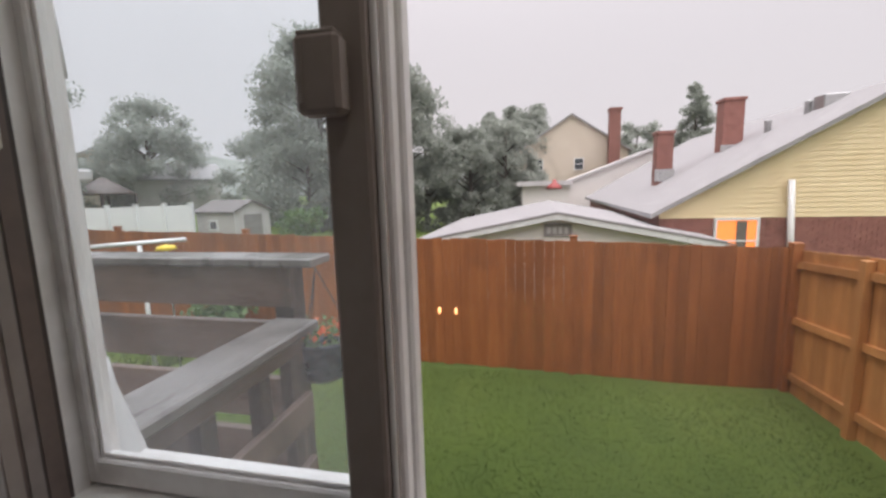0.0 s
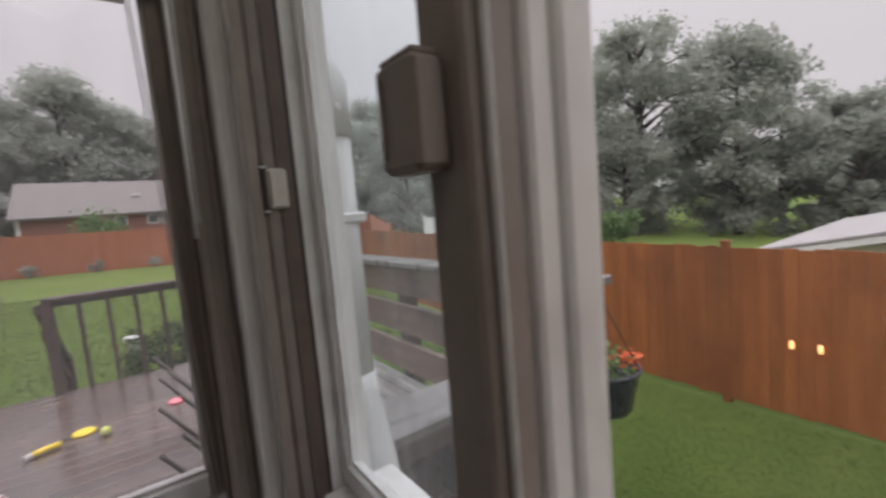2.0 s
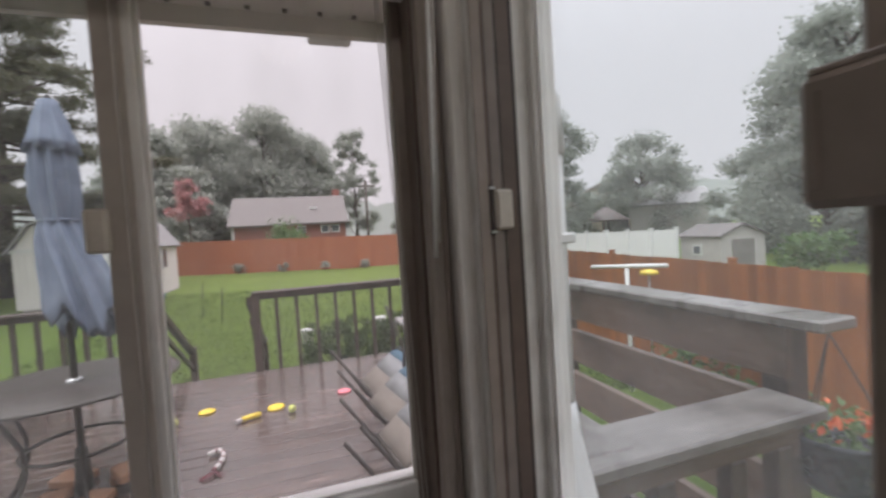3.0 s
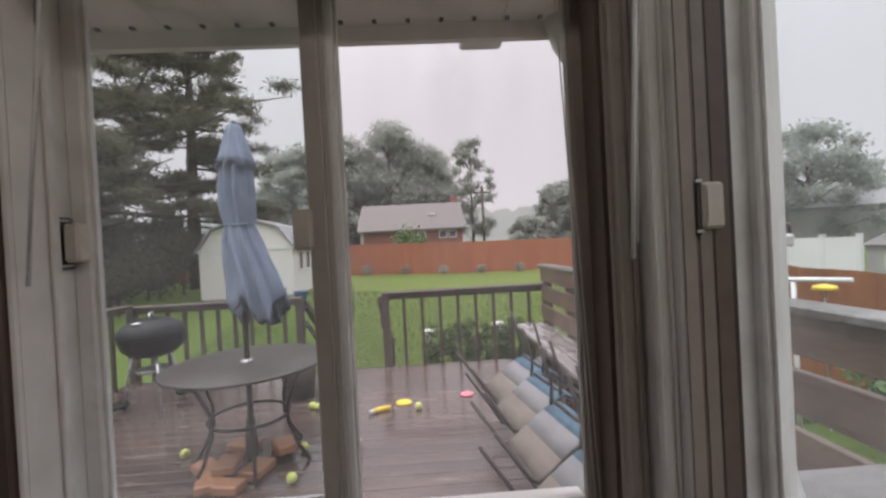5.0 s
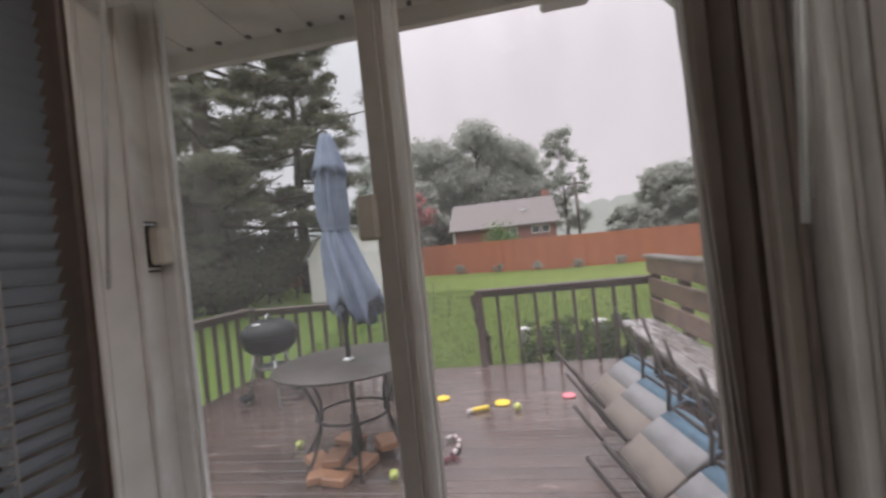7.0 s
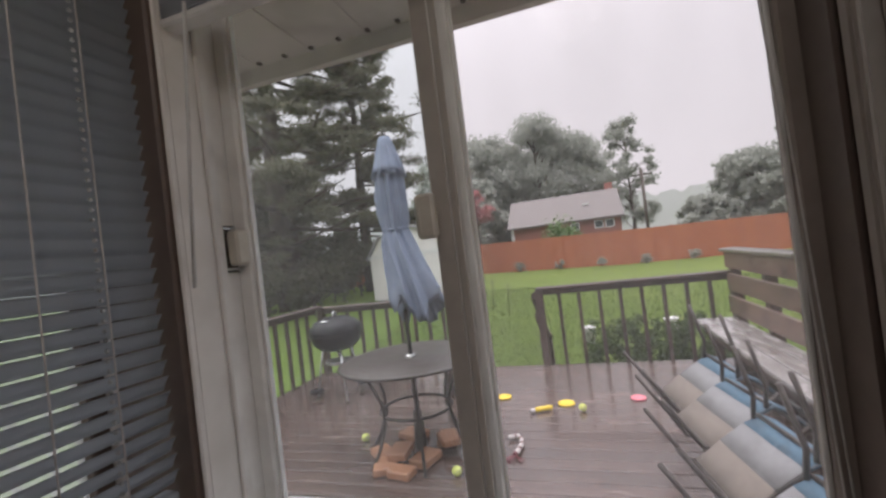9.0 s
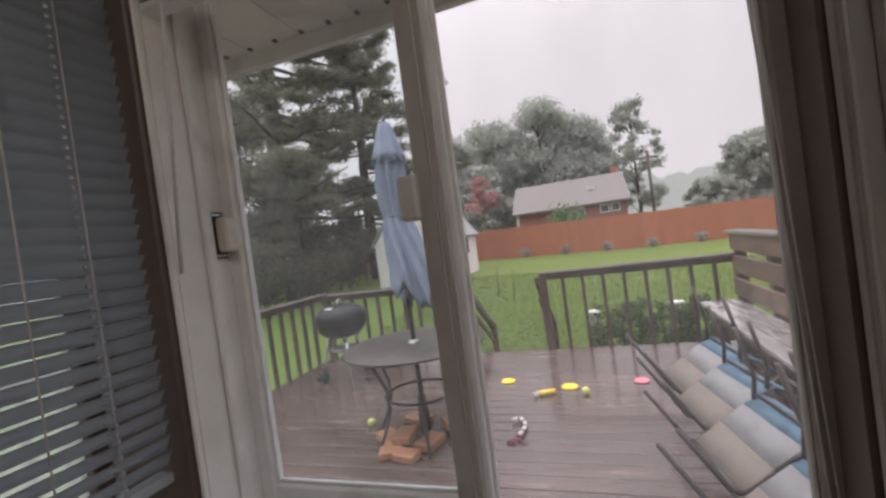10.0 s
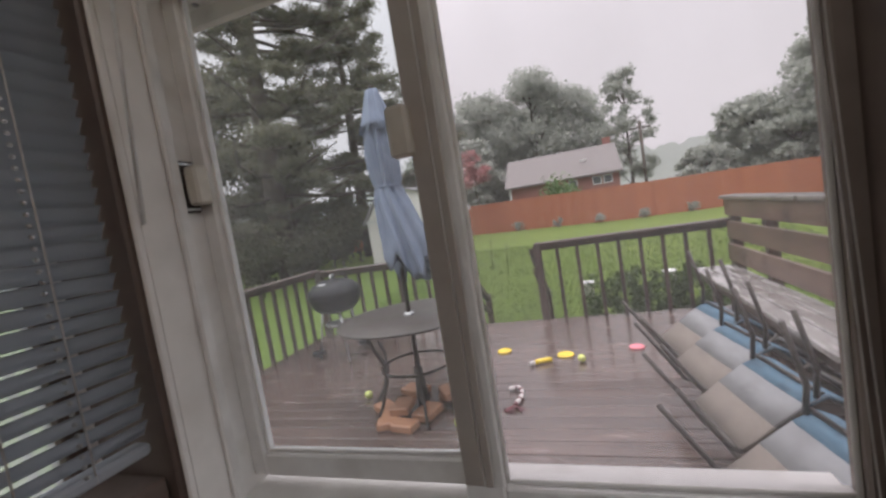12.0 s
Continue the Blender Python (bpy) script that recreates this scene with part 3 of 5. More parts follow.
# thin coloured strips paint the jamb's shade and its groove lines
for y0, y1, h, m, l in ((-0.083, -0.067, 0.0045, TAUPE, "jamb rib with shade painted in taupe"), (-0.0665, -0.0605, 0.0012, BROWN, "dark strip painted as groove shade"), (-0.060, -0.044, 0.0022, GREYBROWN, "jamb strip with shade painted in grey-brown"),
                        (-0.0435, -0.0405, 0.0008, BRACKET, "black strip painted as groove shade"), (-0.040, -0.019, 0.0016, BROWN, "jamb strip with shade painted in dark brown"), (-0.0185, -0.0125, 0.0006, BRACKET, "black strip painted as groove shade")):
    part("jamb_shade_strip", boxes((0.1502, 0.1502 + h, y0, y1, SILL - 0.05, HEAD - 0.036)), m, wa, l)
part("jamb_shade_strip", boxes((-0.005, 0.078, -0.1535, -0.1503, SILL - 0.01, HEAD - 0.036), (0.0752, 0.078, -0.1503, -0.1285, SILL - 0.05, HEAD - 0.036)), BROWN, wb, "jamb strip with deep shade painted in brown")

# the window behind the blind
wc = thing("window_3", "white window behind a lowered venetian blind", "window", kind="structure")
part("window_frame", boxes((0.122, 0.15, -1.16, -1.12, SILL - 0.09, 1.90), (1.09, 1.118, -1.16, -1.12, SILL - 0.09, 1.90),
                           (0.15, 1.09, -1.16, -1.12, 1.90 - 0.03, 1.90), (0.15, 1.09, -1.16, -1.12, SILL - 0.09, SILL - 0.04), bevel=0.003), BROWN, wc, "dark brown window frame")
pn = part("pane", boxes((0.15, 1.09, -1.142, -1.138, SILL - 0.04, 1.90 - 0.03)), GLASS_VEIL, wc)
pn.visible_shadow = False
part("stool", boxes((0.126, 1.118, -1.119, -0.970, 1.05, 1.115), bevel=0.004), BROWN, wc, "dark brown window stool")
blind = thing("venetian_blind", "lowered grey-white venetian blind with half-closed slats", "blind", (0.572, -0.992, 0))
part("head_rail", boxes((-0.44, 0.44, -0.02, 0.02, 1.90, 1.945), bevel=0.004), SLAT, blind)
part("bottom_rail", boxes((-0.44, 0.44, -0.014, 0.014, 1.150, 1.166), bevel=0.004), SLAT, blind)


def slat_mesh():
    bm = bmesh.new()
    rows = []
    for i in range(4):
        u = -0.0125 + 0.025 * i / 3
        rows.append([bm.verts.new((x, u * 0.53, u * 0.845 + 0.0022 * (1 - (i - 1.5) ** 2 / 2.25))) for x in (-0.447, 0.44)])
    for a, b in zip(rows, rows[1:]):
        f = bm.faces.new((a[0], a[1], b[1], b[0]))
        f.smooth = True
    bmesh.ops.solidify(bm, geom=bm.faces[:], thickness=0.0006)
    return mesh_of("slat", bm, SLAT)


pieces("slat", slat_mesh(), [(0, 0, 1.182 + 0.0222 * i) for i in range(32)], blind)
part("ladder_cord", tubes(0.0012, *[[(x, 0.013, 1.152), (x, 0.013, 1.93)] for x in (-0.372, -0.30, 0.0, 0.36)], seg=5), ROPE_W, blind)


def bead_chain():
    bm = bmesh.new()
    for i in range(60):
        z = 1.17 + i * 0.0125
        bmesh.ops.create_icosphere(bm, subdivisions=1, radius=0.0032, matrix=Matrix.Translation((-0.357, 0.024, z)))
    return bm


part("bead_chain", bead_chain(), STEEL, blind, "pale bead chain hanging down")

# pull cords of raised blinds beside the windows
for x, y, z, dx, dy in ((0.170, -0.159, 1.441, 0.045, -0.004), (0.125, -0.919, 1.446, 0.0, 0.032)):
    t = thing("blind_cord", "white pull cord and wand hanging beside a window", "cord", (x, y, 0), group="blind cords")
    part("cord", tubes(0.0014, [(0.004, 0.005, z + 0.02), (dx * 0.5, 0.006 + dy * 0.5, 1.65), (dx * 1.2, dy + 0.008, 1.84)], seg=5), ROPE_W, t)
    part("wand", tubes(0.0030, [(0, 0, z), (dx * 0.5, dy * 0.5, z + 0.17), (dx * 1.2, dy * 1.2, 1.84)], seg=6), PIPE, t)
lift = thing("lift_cord", "two thin white lift cords hanging before the pane", "cord", (0.032, -0.168, 0))
for k in (0, 1):
    part("strand", tubes(0.0011, [(0.004 * k, 0.002 + 0.007 * k, 0.98), (0.002, -0.014 + 0.006 * k, 1.45), (0.004 * k, -0.030 + 0.004 * k, 1.96)], seg=5), ROPE_W, lift)
# the raised blind over the deck window
rb = thing("raised_blind", "white venetian blind drawn up to the window head", "blind", (0.088, 0, 0))
part("head_rail", boxes((-0.016, 0.018, -0.972, -0.156, 1.885, 1.925), bevel=0.003), VINYL, rb)
part("bottom_rail", boxes((-0.014, 0.016, -0.968, -0.160, 1.835, 1.848), bevel=0.003), VINYL, rb)
pieces("slat", mesh_of("slat", boxes((-0.012, 0.013, -0.966, -0.162, -0.0012, 0.0012)), SLAT), [(0.001, 0, 1.8515 + 0.0042 * k) for k in range(8)], rb)

# ---- outside of the bay: eave, fixture, downspout ----
def make_soffit():
    bm = boxes((-0.472, -0.06, -1.72, 0.10, 2.075, 2.11), (-0.497, -0.472, -1.72, 0.10, 2.03, 2.20))
    for k in range(10):
        box(bm, -0.47, -0.07, -1.596 + 0.178 * k, -1.592 + 0.178 * k, 2.0715, 2.075)
    return trim("soffit", bm, SOFFIT, "white vented eave soffit over the window", "soffit")


make_soffit()
vm = mesh_of("vent", boxes((-0.007, 0.007, -0.006, 0.006, -0.003, 0.003)), BRACKET)
pieces("vent", vm, [(-0.452, -1.673 + 0.089 * k, 2.0735) for k in range(20)], bpy.data.objects["soffit"])
bm = prism(bmesh.new(), [(-0.53, 2.20), (1.6, 3.254), (1.6, 2.44), (-0.47, 2.112)], -1.72, 0.10)
prism(bm, [(1.6005, 3.254), (2.3, 3.6), (4.8, 2.45), (1.6005, 2.44)], -3.7, 0.10)
structure("roof", bm, SHINGLE, "grey shingled roof over the bay", "roof")
fx = thing("eave_lamp_box", "small white box fixture under the eave", "fixture", (-0.515, -0.224, 2.065))
part("body", boxes((-0.03, 0.022, -0.060, 0.060, -0.036, 0.003), bevel=0.006), GUTTER, fx)
part("plate", boxes((-0.034, 0.028, -0.066, 0.066, 0.0032, 0.008)), SOFFIT, fx)


def make_downspout():
    t = thing("downspout", "white aluminium downspout at the house corner", "downspout")
    bm = bmesh.new()
    tube(bm, [(-0.47, -0.015, 2.07), (-0.43, -0.015, 2.0), (-0.33, -0.02, 1.91), (-0.16, 0.05, 1.82), (-0.02, 0.098, 1.77), (0.035, 0.10, 1.70), (0.04, 0.10, 1.6)], 0.038, 10)
    part("elbow", bm, GUTTER, t)
    part("pipe", tubes(0.034, [(0.04, 0.10, 1.66), (0.04, 0.10, 1.13)], seg=10), GUTTER, t)
    bm = bmesh.new()
    tube(bm, [(0.04, 0.10, 1.14), (0.05, 0.10, 1.09), (0.095, 0.10, 0.98), (0.14, 0.10, 0.80), (0.14, 0.10, -1.3)], 0.037, 10)
    part("lower_elbow", bm, GUTTER, t)
    part("strap", boxes((0.002, 0.078, 0.06, 0.137, 1.44, 1.46), bevel=0.004), GUTTER, t)


make_downspout()

# ---- the deck ----
DX0, DX1, DY0, DY1 = -4.58, -0.065, -4.05, 1.16
deck = thing("deck", "wet dark brown wooden deck behind the house", "deck", kind="structure")
part("joists", boxes((DX0 + 0.03, DX1, DY0 + 0.02, DY0 + 0.06, -0.2, -0.03), (DX0 + 0.03, DX1, DY1 - 0.06, DY1 - 0.02, -0.2, -0.03), (DX0 + 0.02, DX0 + 0.06, DY0, DY1, -0.2, -0.03),
                     *[(DX0 + 0.06, DX1, y, y + 0.04, -0.19, -0.035) for y in (-3.2, -2.2, -1.2, -0.2, 0.6)]), RAILWOOD, deck)
# unseen boards, added so grey instead of lawn shows between the slats
bm = bmesh.new()
for k in range(20):
    box(bm, DX1 + 0.008, 1.55, DY0 + 0.143 * k, DY0 + 0.143 * k + 0.136, -0.032, 0.0)
tagged(part("side_boards", bm, DECKWOOD, deck), kind="stuff")
for x in (DX0 + 0.1, -2.4, -0.2):
    for y in (DY0 + 0.1, -1.5, DY1 - 0.1):
        part("support_post", boxes((x - 0.05, x + 0.05, y - 0.05, y + 0.05, -1.75, -0.03)), RAILWOOD, deck)


def baluster_run(name, x0, y0, x1, y1, top, spacing, label, posts=(True, True)):
    """A rail on square balusters between two posts."""
    t = thing(name, label, "railing", (x0, y0, 0), math.degrees(math.atan2(y1 - y0, x1 - x0)), group="deck railings")
    L = math.hypot(x1 - x0, y1 - y0)
    part("top_rail", boxes((-0.03, L + 0.03, -0.07, 0.07, top - 0.035, top), bevel=0.006), RAILWOOD, t)
    part("upper_rail", boxes((0.046, L - 0.046, -0.022, 0.010, top - 0.095, top - 0.037)), RAILWOOD, t)
    for on, u in zip(posts, (0, L)):
        if on:
            part("post", boxes((u - 0.045, u + 0.045, -0.045, 0.045, -0.2, top - 0.036), bevel=0.005), RAILWOOD, t)
    me = mesh_of("baluster", boxes((-0.019, 0.019, -0.019, 0.019, -0.03, top - 0.04)), RAILWOOD)
    n = int(L / spacing)
    pieces("baluster", me, [(L * (i + 1) / (n + 1), 0.03, 0) for i in range(n)], t)
    return t


baluster_run("deck_railing", -4.60, -0.93, -4.60, 1.10, 0.925, 0.25, "dark weathered wooden railing at the deck's back edge")
baluster_run("deck_railing", -4.60, -3.98, -4.60, -1.98, 0.925, 0.215, "dark weathered wooden railing behind the grill")
baluster_run("deck_railing", -0.3, -3.98, -4.50, -3.98, 0.955, 0.215, "dark weathered wooden railing along the deck's far side", (True, False))


def make_stairs():
    t = thing("deck_stairs", "dark wooden stairs from the deck down to the lawn", "stairs", (-4.6, -1.45, 0))
    for i in range(5):
        part("tread", boxes((-0.30 * (i + 1), -0.30 * i - 0.02, -0.44, 0.44, -0.18 * (i + 1), -0.18 * (i + 1) + 0.035)), RAILWOOD, t)
    for y in (-0.48, 0.44):
        bm = bmesh.new()
        prism(bm, [(-0.02, -0.02), (-0.02, -0.28), (-1.5, -1.2), (-1.5, -0.94)], y, y + 0.04)
        part("stringer", bm, RAILWOOD, t)
        bm = bmesh.new()
        prism(bm, [(-0.04, 0.86), (-0.04, 0.78), (-1.3, -0.02), (-1.3, 0.06)], y - 0.02, y + 0.05)
        part("handrail", bm, RAILWOOD, t)
        part("lower_handrail", prism(bmesh.new(), [(-0.04, 0.62), (-0.04, 0.55), (-1.3, -0.25), (-1.3, -0.18)], y, y + 0.03), RAILWOOD, t)
        part("newel", boxes((-1.34, -1.25, y - 0.02, y + 0.06, -1.2, 0.1), bevel=0.004), RAILWOOD, t)


make_stairs()


def make_plank_rail():
    t = thing("plank_railing", "weathered plank railing with a pale wet cap board", "railing")
    y = 1.07
    part("cap", boxes((-4.62, -0.045, y - 0.075, y + 0.075, 1.13, 1.165), bevel=0.006), CAPWOOD, t, "pale weathered cap board")
    me = mesh_of("plank", boxes((-2.21, 2.21, -0.018, 0.018, -0.088, 0.088), bevel=0.004), PLANKWOOD)
    pieces("plank", me, [(-2.37, y - 0.028, 1.05), (-2.36, y - 0.026, 0.812), (-2.38, y - 0.028, 0.574), (-2.37, y - 0.027, 0.336), (-2.37, y - 0.027, 0.105)], t)
    for x in (-0.22, -1.42, -2.62, -3.72, -4.56):
        part("post", boxes((x - 0.045, x + 0.045, y - 0.008, y + 0.08, -1.7, 1.128), bevel=0.005), RAILWOOD, t)
    # the return to the house under the side window
    part("return_cap", boxes((-0.215, -0.035, 0.14, 1.0, 0.895, 0.932), bevel=0.007), CAPWOOD, t, "wide pale weathered board")
    part("return_rail", boxes((-0.15, -0.11, 0.16, 0.99, 0.80, 0.894)), PLANKWOOD, t)
    for yy in (0.25, 0.5, 0.75, 0.93):
        part("baluster", boxes((-0.155, -0.105, yy - 0.03, yy + 0.03, 0.0, 0.80), bevel=0.004), RAILWOOD, t)
    for zz in (0.25, 0.52):
        part("return_plank", boxes((-0.104, -0.075, 0.16, 0.99, zz, zz + 0.12), bevel=0.004), PLANKWOOD, t)


make_plank_rail()


def make_bench():
    t = thing("deck_bench", "wet grey wooden bench along the plank railing", "bench")
    for i in range(3):
        part("seat_board", boxes((-4.5, -0.75, 0.665 + 0.125 * i, 0.782 + 0.125 * i, 0.41, 0.45), bevel=0.005), BENCHWOOD, t, "wet pale board")
    part("apron", boxes((-4.48, -0.78, 0.74, 0.77, 0.30, 0.408)), RAILWOOD, t)
    for x in (-4.3, -3.1, -1.9, -0.9):
        part("leg", boxes((x - 0.045, x + 0.045, 0.775, 0.84, 0.0, 0.408)), RAILWOOD, t)
        part("back_leg", boxes((x - 0.045, x + 0.045, 0.93, 1.0, 0.0, 0.408)), RAILWOOD, t)


make_bench()

# deck boards, each with its gap
board = mesh_of("deck_board", boxes((-0.0665, 0.0665, DY0, DY1, -0.028, 0.0), bevel=0.003), DECKWOOD)
pieces("deck_board", board, [(DX0 + 0.07 + 0.141 * i, 0, 0.0) for i in range(32)], deck)
# ---- things on the deck ----
def make_table():
    t = thing("patio_table", "round patio table with a wet dark glass top and steel legs", "table", (-2.40, -1.72, 0))
    bm = bmesh.new()
    lathe(bm, [(0.03, 0.700), (0.53, 0.700), (0.535, 0.706), (0.53, 0.712), (0.03, 0.712)], 48)
    part("tabletop", bm, TABLETOP, t, "wet dark textured glass top")
    part("rim", ring(bmesh.new(), 0.54, 0.012, 0.703, seg=48), METAL_DARK, t, "dark metal rim")
    part("lower_ring", ring(bmesh.new(), 0.27, 0.011, 0.33, seg=36), METAL_DARK, t)
    for k in range(6):
        a = 2 * math.pi * (k + 0.4) / 6
        c, s = math.cos(a), math.sin(a)
        part("leg", tubes(0.013, [(c * r, s * r, z) for r, z in ((0.44, 0.695), (0.36, 0.60), (0.28, 0.42), (0.275, 0.28), (0.34, 0.12), (0.42, 0.005))]), METAL_DARK, t)
    part("hub", lathe(bmesh.new(), [(0.03, 0.69), (0.045, 0.715), (0.04, 0.73), (0.026, 0.735)], 16), STEEL, t)


make_table()


def make_umbrella():
    t = thing("patio_umbrella", "closed grey-blue canvas patio umbrella in the table", "umbrella", (-2.40, -1.72, 0))
    part("pole", tubes(0.019, [(0, 0, 0.02), (0, 0, 2.39)], seg=10), METAL_DARK, t)
    part("foot", lathe(bmesh.new(), [(0.05, 0.0), (0.05, 0.06), (0.03, 0.3), (0.022, 0.3)], 14), METAL_DARK, t)

    def folds(depth, n=8):
        return lambda a, i: 1 + depth * (1 - 2 * abs(math.sin(a * n / 2 + i * 0.16))) + 0.06 * math.sin(a * 3 + i) + 0.03 * math.sin(a * 23 + i * 0.5)
    bm = bmesh.new()
    lathe(bm, [(0.03, 1.20), (0.13, 1.13), (0.150, 1.06), (0.165, 1.12), (0.163, 1.22), (0.150, 1.34), (0.134, 1.46), (0.116, 1.57), (0.098, 1.65), (0.084, 1.69), (0.096, 1.74), (0.106, 1.84), (0.108, 1.95), (0.102, 2.06), (0.088, 2.15), (0.06, 2.24)], 112,
          wobble=folds(0.20, 9))
    for v in bm.verts:
        if v.co.z < 1.62:
            k = (1.62 - v.co.z) / 0.5
            v.co.y += 0.12 * k
            v.co.z += 0.05 * k * math.sin(v.co.x * 18) * 0.5 + 0.085 * math.sin(math.atan2(v.co.y, v.co.x) * 5) * k
    part("canopy", bm, CANOPY, t)
    bm = bmesh.new()
    lathe(bm, [(0.132, 2.11), (0.112, 2.17), (0.08, 2.28), (0.055, 2.36), (0.042, 2.40), (0.02, 2.41)], 96, wobble=folds(0.12))
    for v in bm.verts:
        if v.co.z < 2.15:
            v.co.z += 0.025 * math.sin(math.atan2(v.co.y, v.co.x) * 8)
    part("top_vent", bm, CANOPY, t)
    part("tie", ring(bmesh.new(), 0.088, 0.008, 1.69, seg=24), CANOPY, t)
    part("corner_flap", prism(bmesh.new(), [(0.02, 1.60), (0.16, 1.34), (0.30, 1.22), (0.22, 1.11), (0.08, 1.16)], -0.03, 0.03, "x"), CANOPY, t)
    part("finial", lathe(bmesh.new(), [(0.01, 2.405), (0.02, 2.42), (0.0001, 2.44)], 10), METAL_DARK, t)


make_umbrella()


def make_grill():
    t = thing("kettle_grill", "black enamel kettle grill on pale legs", "grill", (-3.62, -3.14, 0), 20)
    bm = bmesh.new()
    lathe(bm, [(0.10, 0.53), (0.19, 0.555), (0.26, 0.62), (0.29, 0.71), (0.295, 0.735), (0.285, 0.735)], 36)
    part("bowl", bm, ENAMEL, t)
    lid = part("lid", lathe(bmesh.new(), [(0.30, 0.737), (0.30, 0.75), (0.285, 0.80), (0.23, 0.86), (0.13, 0.905), (0.0001, 0.92)], 36), ENAMEL, t)
    part("handle", tubes(0.011, [(-0.07, 0, 0.90), (-0.06, 0, 0.955), (0.06, 0, 0.955), (0.07, 0, 0.90)]), STEEL, lid, "pale metal handle")
    part("vent", lathe(bmesh.new(), [(0.05, 0.885), (0.05, 0.90), (0.0001, 0.903)], 14, (0.16, -0.08, -0.012)), STEEL, lid)
    for a in (20, 140, 260):
        c, s = math.cos(radians(a)), math.sin(radians(a))
        part("leg", tubes(0.012, [(0.17 * c, 0.17 * s, 0.60), (0.30 * c, 0.30 * s, 0.02)]), STEEL, t)
    part("ash_pan", lathe(bmesh.new(), [(0.14, 0.38), (0.16, 0.41), (0.155, 0.415)], 20), STEEL, t)
    for a in (140, 260):
        c, s = math.cos(radians(a)), math.sin(radians(a))
        part("wheel", lathe(bmesh.new(), [(0.02, -0.02), (0.075, -0.02), (0.075, 0.02), (0.02, 0.02)], 16, (0.31 * c, 0.31 * s, 0.075)), ENAMEL, t)


make_grill()


def strip(bm, profile, y0, y1, thick=0.013):
    """A band of cloth round two side tubes, along a profile of (x, z), from y0 to y1."""
    rows = []
    for i, (x, z) in enumerate(profile):
        p, q = profile[max(0, i - 1)], profile[min(len(profile) - 1, i + 1)]
        d = math.hypot(q[0] - p[0], q[1] - p[1])
        nx, nz = -(q[1] - p[1]) / d * thick, (q[0] - p[0]) / d * thick
        ring_ = [(x + nx, y0 + 0.01, z + nz), (x + nx * 0.2, 0, z + nz * 0.2), (x + nx, y1 - 0.01, z + nz), (x, y1, z), (x - nx, y1 - 0.01, z - nz), (x - nx * 0.2, 0, z - nz * 0.2), (x - nx, y0 + 0.01, z - nz), (x, y0, z)]
        rows.append([bm.verts.new(c) for c in ring_])
    for a, b in zip(rows, rows[1:]):
        for k in range(8):
            f = bm.faces.new((a[k], a[(k + 1) % 8], b[(k + 1) % 8], b[k]))
            f.smooth = True
    bm.faces.new(rows[0]), bm.faces.new(rows[-1][::-1])
    bmesh.ops.recalc_face_normals(bm, faces=bm.faces)
    return bm


def make_chair():
    """A sling chair standing up, its seat facing +x; the sling hangs between two bent side tubes."""
    t = thing("sling_chair", "tipped steel chair with tan, white and blue sling", "chair", group="tipped chairs on the deck")
    seat = [(0.24, 0.40), (0.15, 0.40), (0.06, 0.39), (-0.10, 0.385), (-0.20, 0.40), (-0.235, 0.46), (-0.27, 0.58), (-0.31, 0.72), (-0.345, 0.84), (-0.375, 0.90), (-0.40, 0.915)]
    # the white band partly paints in a reflection on the window pane
    bands = ((TAN, 0, 2, "tan cloth"), (PALE, 2, 3, "white cloth with pane glare painted in"), (BLUE, 3, 6, "blue cloth"), (PALE, 6, 8, "white cloth with pane glare painted in"), (TAN, 8, 10, "tan cloth"))
    for m, i, j, l in bands:
        part("sling", strip(bmesh.new(), seat[i:j + 1], -0.262, 0.262), m, t, l)
    for y in (-0.25, 0.25):
        part("side_tube", tubes(0.0105, [(x, y, z) for x, z in seat]), METAL_DARK, t)
        part("front_leg", tubes(0.013, [(0.24, y, 0.40), (0.27, y, 0.36), (0.28, y, 0.0)]), METAL_DARK, t)
        part("back_leg", tubes(0.013, [(-0.16, y, 0.38), (-0.24, y, 0.28), (-0.33, y, 0.0)]), METAL_DARK, t)
        part("armrest", tubes(0.014, [(0.27, y, 0.37), (0.27, y * 1.08, 0.55), (0.23, y * 1.1, 0.60), (0.0, y * 1.1, 0.61), (-0.24, y * 1.05, 0.60), (-0.285, y, 0.60)]), METAL_DARK, t)
    for x, z in ((0.25, 0.385), (-0.40, 0.915), (-0.19, 0.385)):
        part("cross_bar", tubes(0.012, [(x, -0.25, z), (x, 0.25, z)]), METAL_DARK, t)
    return t


# each chair is tipped over towards the bench, the underside of its seat turned up
chair = make_chair()
SPOTS = [(-2.44, 0.36, 8), (-1.90, 0.345, 10), (-1.40, 0.32, 9), (-0.90, 0.30, 9)]


def tipped(x, y, turn):
    """The bend of the seat comes to (x, y), the back leaning down under the bench's edge."""
    return Matrix.Translation((x, y, 0.57)) @ Matrix.Rotation(radians(90 + turn), 4, 'Z') @ Matrix.Rotation(radians(148), 4, 'Y') @ Matrix.Diagonal((0.88, 0.88, 0.88, 1)) @ Matrix.Translation((0.20, 0, -0.38))


chair.matrix_basis = tipped(*SPOTS[0])
for spot in SPOTS[1:]:
    copy_thing(chair, tipped(*spot))

